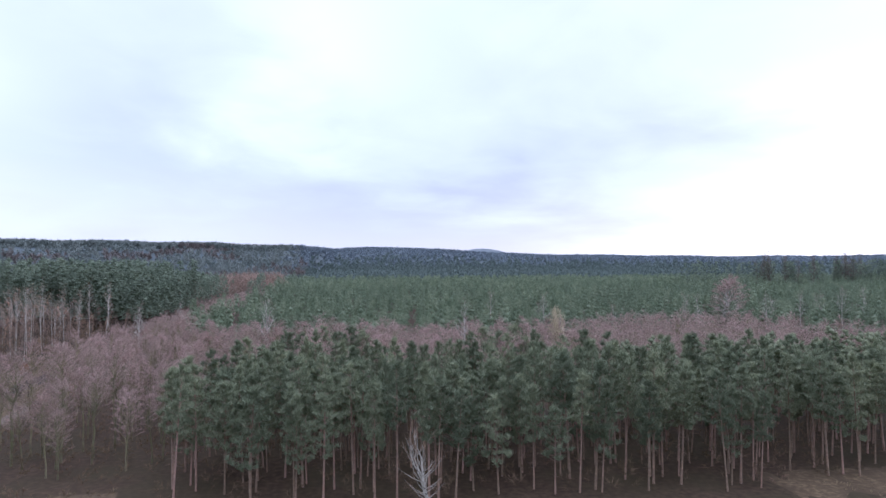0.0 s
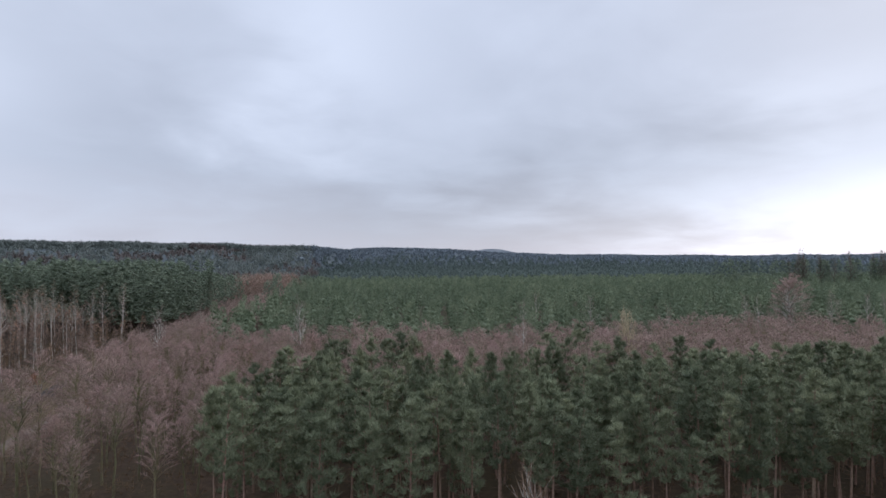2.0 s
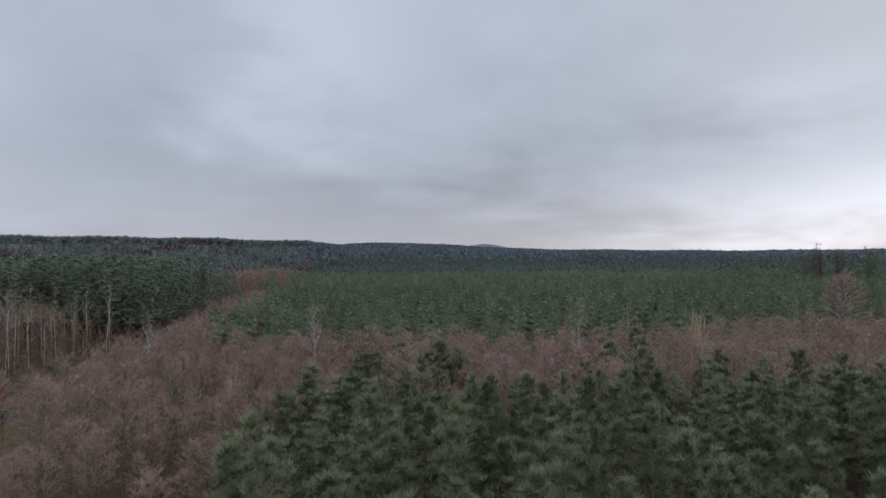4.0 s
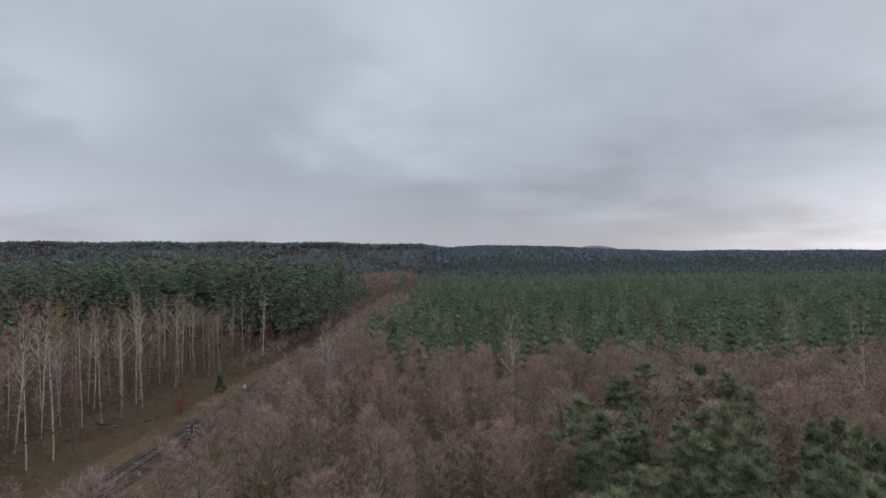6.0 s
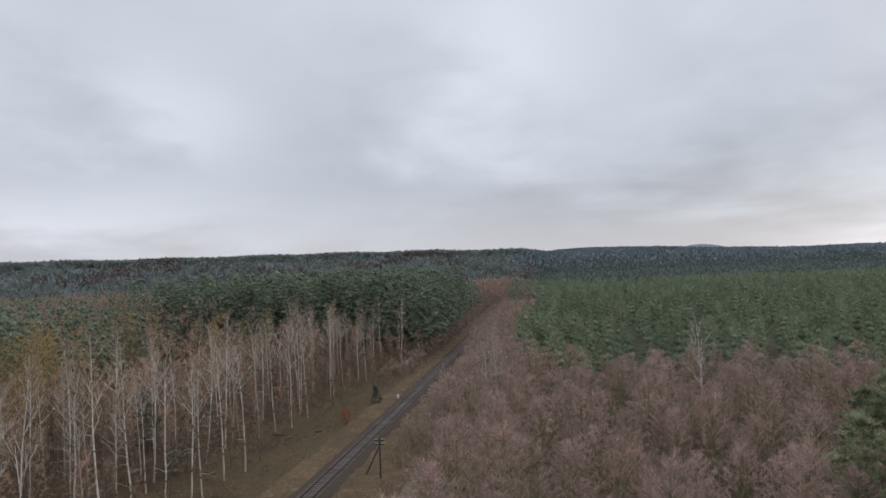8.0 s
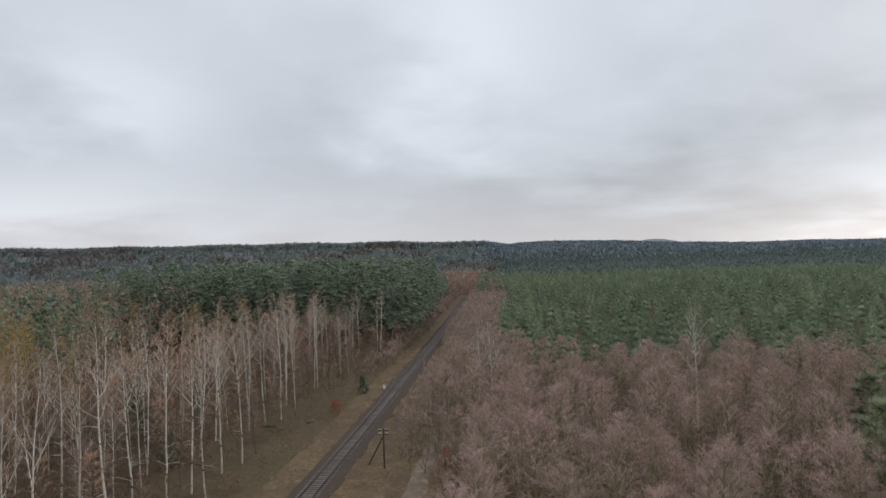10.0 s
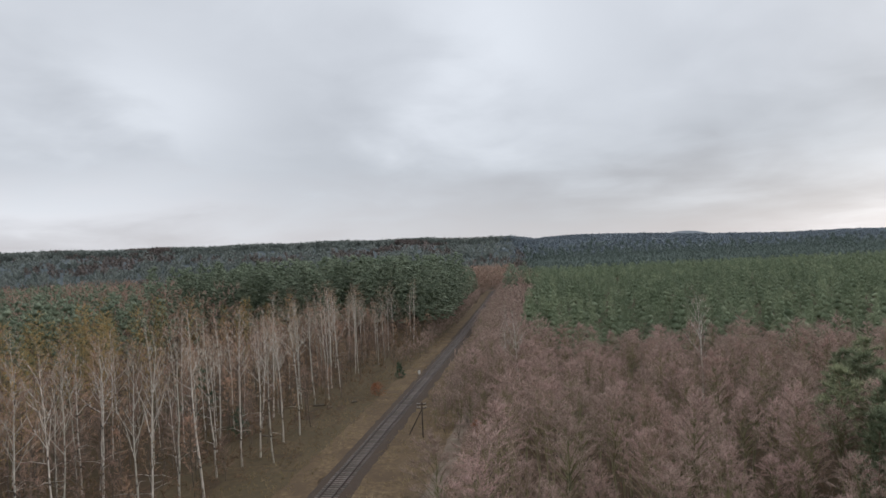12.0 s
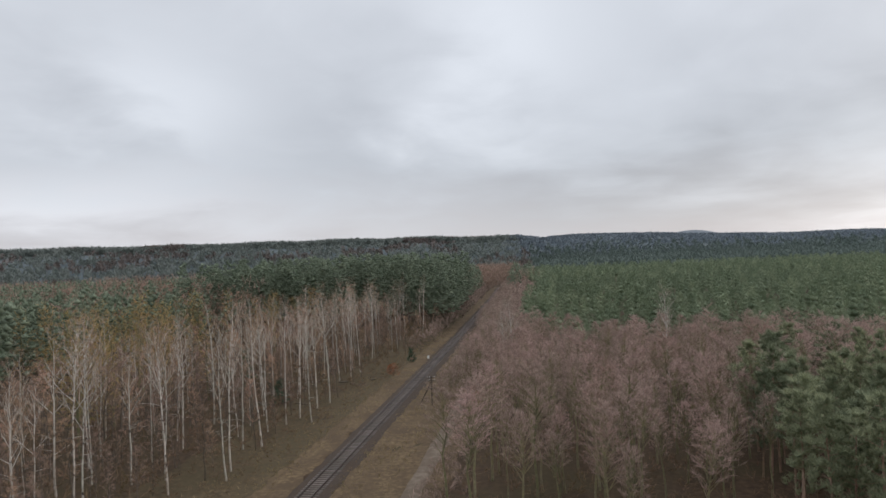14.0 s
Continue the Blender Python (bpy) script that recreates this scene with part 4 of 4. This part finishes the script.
for x, y in scatter(-114, -79, 190, 490, 2.8, rng, lambda x, y: -86.5 < x - curve_x(y) < -80.2, 0.5):
    f = rng.uniform(0.6, 1.5)
    rows.append((x, y, height(x, y), f * 1.1, f))
stuff("undergrowth", [c.triangles() for _, c in scrub], under, M_UNDER, "dark brown leafless undergrowth beneath the trees", "bushes", 23)
stuff("scrub_twigs", [c.triangles() for _, c in scrub], rows, M_TWIG, "low brown leafless scrub and brambles", "bushes", 21)
stuff("scrub_stems", [t.triangles() for t, _ in scrub], rows[::2], M_GREYBARK, "thin stems of low leafless scrub", "bushes", 21)

# dry grass
tufts = [tuft_template(rng, 7, rng.uniform(0.3, 0.55), 0.3, 0.02) for _ in range(6)]
rows = []
for x, y in scatter(-88, -60, 60, 230, 0.55, rng, None, 0.5):
    off = x - TRACK_X
    if -2.9 < off < 2.6:
        continue
    if -64.4 < x < -62.2 and y < 165:
        continue
    if rng.random() < (0.8 if -7 < off < 12 else 0.45) * (0.55 + 0.9 * wave(x, y, 4, 6)):
        f = rng.uniform(0.5, 1.1)
        rows.append((x, y, 0.05, f * 1.2, f))
for x0, x1, y0, y1 in ((50, 92, 44, 67), (-56, -30, 54, 75)):
    for x, y in scatter(x0, x1, y0, y1, 0.9, rng, None, 0.5):
        if rng.random() < 0.5:
            f = rng.uniform(0.5, 1.1)
            rows.append((x, y, 0.02, f * 1.3, f))
stuff("grass_tufts", tufts, rows, M_BLADES, "tufts of dry yellow-brown grass", "grass", 22, tilt=0.15)

# wide pine stand east of the line
tpl = [conifer_template(rng, rng.uniform(12.0, 13.6), rng.uniform(2.3, 2.9)) for _ in range(9)]
cells = scatter(-70, 290, 165, 262, 7.0, rng, lambda x, y: in_far_pines(x, y) and x < 0.95 * y + 40, 0.55)
rows = []
for x, y in cells:
    f = rng.uniform(0.62, 1.25)
    rows.append((x, y, height(x, y), rng.uniform(0.85, 1.15) * (0.55 + 0.5 * f), f))
stuff("pine_wood", tpl, rows, M_NEEDLE_FAR, "dense even-aged green pine wood", "trees", 11)
tpl = [conifer_template(rng, 13.0, 2.7, 0.4, 26, 9, 0.85, 0.10) for _ in range(7)]
rows = [(x, y, height(x, y), f := rng.uniform(0.7, 1.22), f) for x, y in scatter(-110, 480, 260, 430, 6.6, rng, lambda x, y: in_far_pines(x, y) and x < 0.95 * y + 40 and x > -64 + curve_x(y), 0.5)]
stuff("pine_wood", tpl, rows, M_NEEDLE_FAR, "dense even-aged green pine wood further off", "trees", 12)

tpl = [conifer_template(rng, 13.0, 2.9, 0.5, 16, 6, 1.1, 0.17) for _ in range(6)]
rows = [(x, y, height(x, y), f := rng.uniform(0.85, 1.2), f) for x, y in scatter(-70, 640, 430, 590, 6.6, rng, lambda x, y: x > -58 + curve_x(y) and x < 0.95 * y + 40, 0.5)]
stuff("pine_wood", tpl, rows, M_NEEDLE_FAR, "dense green pine wood towards the ridge", "trees", 26)

# old dark pines west of the line
tpl = []
for k in range(6):
    t, c = pine_meshes(rng, 26.0, 0.22, 3.8, 30, 2, 7, 0.95, 0.7, 0.24, pointed=0.35, flat=0.4, droop=0.25)
    tpl.append(c.triangles())
rows = [(x, y, height(x, y), f := rng.uniform(0.8, 1.1), f) for x, y in scatter(-195, -82, 236, 345, 5.0, rng, lambda x, y: x < -80.5 - 0.02 * (y - 236) + curve_x(y) + 2 * wave(0, y, 9, 2), 0.5)]
stuff("old_pine_wood", tpl, rows, M_NEEDLE_DARK, "tall dark old pine wood beside the railway", "trees", 13)

# mixed woods further off
green, brown, fargreen, farbrown = [], [], [], []
for x, y in scatter(-520, -70, 60, 440, 5.2, rng, lambda x, y: (x < -150 or y > 330) and not (y < 332 and x > -197 and y > 230) and x > -0.95 * y - 190, 0.5):
    if x > -84 + curve_x(y) and y < 385:
        continue
    f = rng.uniform(0.8, 1.15)
    q = wave(x, y, 45, 5) + 0.5 * wave(x, y, 15, 9)
    if y > 345 and -84 < x - curve_x(y) < -66:
        continue
    (brown if q > 0.18 else green).append((x, y, height(x, y), f * 1.3, f * (1.6 if q > 0.18 else 1.4)))
distant, hazy = [], []
for x, y in scatter(-126, -82, 500, 640, 4.2, rng, None, 0.5):
    f = rng.uniform(0.85, 1.2)
    brown.append((x, y, height(x, y), f * 1.4, f * 1.25))
for j in range(66000):
    az = rng.uniform(-56, 52)
    r = 400 + 1560 * rng.random() ** 0.85
    dist, high = ridge(az)
    if r > dist + 30 or (r > 0.7 * dist and rng.random() < 0.4):
        r = dist + rng.uniform(-70, 30)
    crest = rng.random() < bump01(0.6, 0.88, r / dist)
    x, y = CX + r * math.sin(radians(az)), CY + r * math.cos(radians(az))
    if y < 428 and -520 < x < 470:
        continue
    f = rng.uniform(0.75, 1.1) * (1 + 0.2 * (rng.random() < 0.06))
    q = wave(x, y, 90, 5) + 0.6 * wave(x, y, 30, 9)
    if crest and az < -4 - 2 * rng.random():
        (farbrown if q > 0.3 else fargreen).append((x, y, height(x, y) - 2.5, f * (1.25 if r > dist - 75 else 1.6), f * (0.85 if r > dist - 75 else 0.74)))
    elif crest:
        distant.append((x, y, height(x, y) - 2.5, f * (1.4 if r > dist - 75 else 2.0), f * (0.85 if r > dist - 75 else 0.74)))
    elif 498 < y < 640 and -128 < x < -80:
        continue
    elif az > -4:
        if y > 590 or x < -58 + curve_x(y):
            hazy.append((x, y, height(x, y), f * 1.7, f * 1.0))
    elif r < 640:
        (brown if q > 0.24 else green).append((x, y, height(x, y), f * 1.3, f * 1.1))
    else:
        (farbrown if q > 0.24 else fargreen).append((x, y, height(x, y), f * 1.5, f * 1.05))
mid = []
for k in range(6):
    _, c = pine_meshes(rng, 13.0, 0.25, 2.1, 19, 1, 7, 0.55, 0.7, 0.2, pointed=0.5, flat=0.9)
    mid.append(c.triangles())
stuff("mixed_wood", mid, green, M_NEEDLE_DARK, "dark green conifers of a mixed wood", "trees", 14)
stuff("bare_wood", [bare_meshes(rng, 12, 0.15, 2.3, 12, 56, (0.3, 1.0), twig_len=1.4, twig_r=0.09)[1].triangles() for _ in range(4)], brown, M_BROWNWOOD, "patches of brown leafless broadleaf trees", "trees", 15)
far = [crown_template(rng, 2.2, 13) for _ in range(9)]
stuff("far_wood", far, fargreen, M_NEEDLE_HAZED, "dark conifer forest on a low ridge, haze put into its colour", "trees", 16)
stuff("hazy_canopy", far, hazy, M_CANOPY_HAZE_TINT, "far canopy of the wide pine forest, coloured for haze", "trees", 25)
stuff("distant_wood", far, distant, M_HAZE_TINTED_WOOD, "distant wooded ridge, thin mist painted into its colour", "trees", 19)
stuff("far_bare_wood", far, farbrown, M_FARBROWN_HAZED, "brown leafless patches in the far forest, colour lifted for haze", "trees", 17)
# taller pines on the skyline of the far wood
rows = []
for k in range(80):
    x, y = 215 + rng.uniform(0, 220), 418 + rng.uniform(-14, 12)
    f = rng.uniform(0.92, 1.06)
    rows.append((x, y, height(x, y), f, f))
stuff("tall_pine_wood", tpl, rows, M_NEEDLE_DARK, "row of taller dark pines above the pine wood", "trees", 24)
# tall bare trees that stand out of the far wood
rows = []
for k in range(16):
    x, y = 290 + rng.uniform(-22, 64), 418 + rng.uniform(-12, 12)
    f = rng.uniform(1.15, 1.35)
    rows.append((x, y, height(x, y), f, f * (1.0 if k > 4 else 1.1)))
tall = [bare_meshes(rng, 23, 0.3, 3.0, 26, 260, (0.5, 1.2), twig_len=1.4, twig_r=0.075) for _ in range(3)]
stuff("tall_tree_twigs", [c.triangles() for _, c in tall], rows, M_GREYBARK, "tall leafless trees above the pine wood", "trees", 18)
stuff("tall_tree_trunks", [t.triangles() for t, _ in tall], rows, M_GREYBARK, "trunks of tall leafless trees", "trees", 18)

# ---- small things ----
def telegraph_pole(x, y, tall, arms, turn, stay=None):
    ob = thing("telegraph_pole", "dark weathered wooden telegraph pole with cross-arms", "pole", "poles by the railway")
    me = Mesh()
    me.tube([(0, 0, -0.3), (0, 0, tall * 0.5), (0.02, 0, tall - 0.1), (0.02, 0, tall)], [0.11, 0.095, 0.08, 0.03], 8)
    part("post", me.data("post", M_POLE, True), ob)
    for k in range(arms):
        z = tall - 0.35 - 0.5 * k
        me = Mesh()
        me.box(-0.65, -0.045, z - 0.05, 0.65, 0.045, z + 0.05)
        arm = part("cross_arm", me.data("cross_arm", M_POLE), ob)
        ins = Mesh()
        ins.tube([(0, 0, 0), (0, 0, 0.05), (0, 0, 0.12), (0, 0, 0.18)], [0.02, 0.05, 0.055, 0.03], 6)
        data = ins.data("insulator", M_CERAMIC, True)
        for px in (-0.58, -0.3, 0.3, 0.58):
            p = part("insulator", data, arm, "white ceramic insulator")
            p.matrix_basis = pose(px, 0, z + 0.06)
    if stay:
        me = Mesh()
        me.tube([(0.05, 0.05, tall * 0.82), stay], [0.07, 0.085], 6)
        part("brace", me.data("brace", M_POLE, True), ob, "slanting dark wooden brace")
    ob.matrix_basis = pose(x, y, height(x, y), 0, 0, turn)
    return ob


telegraph_pole(-67.8, 128.2, 5.1, 2, 8, (-2.2, 1.6, -0.1))

post = thing("marker_post", "small white-painted stone marker beside the railway", "marker")
me = Mesh()
me.tube([(0, 0, -0.2), (0, 0, 0.55), (0, 0, 0.8), (0, 0, 0.86)], [0.26, 0.25, 0.24, 0.12], 4, phase=math.pi / 4)
part("stone", me.data("stone", M_WHITE), post)
post.matrix_basis = pose(-79.0, 177.0, 0.05)
post.scale = (1.2, 0.9, 0.9)


def oak_bush(x, y, tall, wide):
    ob = thing("oak_bush", "young oak bush with rusty withered leaves", "bush")
    t, c = bare_meshes(rng, tall, 0.1, wide, 22, 120, (0.3, 1.1), 0.01, 3, 0.4, 0.012)
    leaf = Mesh()
    for k in range(520):
        a, u = rng.uniform(0, math.tau), rng.uniform(0.1, 1)
        r = wide * math.sin(math.pi * min(1, 0.25 + 0.7 * u)) * rng.uniform(0.35, 1)
        c0 = Vector((math.cos(a) * r, math.sin(a) * r, u * tall))
        d, s = ray(rng.uniform(0, 6.3), rng.uniform(-1, 0.6)) * 0.16, ray(rng.uniform(0, 6.3), rng.uniform(-1, 1)) * 0.07
        leaf.tri(c0 - s, c0 + s, c0 + d)
    part("stems", t.data("stems", M_GREYBARK), ob)
    part("foliage", leaf.data("foliage", M_OAKLEAF), ob)
    ob.matrix_basis = pose(x, y, 0)


oak_bush(-82.0, 155.0, 2.8, 1.6)
oak_bush(-83.6, 158.0, 2.0, 1.1)
oak_bush(-60.0, 128.0, 2.6, 1.2)


def spruce_bush(x, y, tall):
    ob = thing("young_spruce", "small dark green spruce at the wood's edge", "tree")
    t, c = pine_meshes(rng, tall, 0.08, tall * 0.36, 26, 2, 12, 0.09 * tall, 0.3, 0.09, pointed=1.0, flat=0.5, droop=0.2)
    part("trunk", t.data("trunk", M_PINEBARK), ob)
    part("crown", c.data("crown", M_SPRUCE), ob)
    ob.matrix_basis = pose(x, y, 0)


spruce_bush(-82.2, 172.5, 3.2)
spruce_bush(-96.0, 128.0, 4.5)
spruce_bush(-110.0, 140.0, 9.0)


def log(x, y, length, r, turn):
    ob = thing("log", "dark fallen log on the forest floor", "log", "logs under the birches")
    me = Mesh()
    me.tube([(-length / 2, 0, r * 0.8), (0, 0.05, r * 0.85), (length / 2, 0, r * 0.8)], [r, r * 0.95, r * 0.8], 7)
    part("stem", me.data("stem", M_GREYBARK, True), ob)
    ob.matrix_basis = pose(x, y, 0, 0, 0, turn)


for x, y, ln, r, turn in ((-91.0, 147.7, 2.2, 0.22, 12), (-88.4, 146.1, 1.2, 0.2, 60), (-92.0, 128.5, 2.6, 0.16, -20), (-85.2, 150.0, 1.0, 0.24, 35)):
    log(x, y, ln, r, turn)
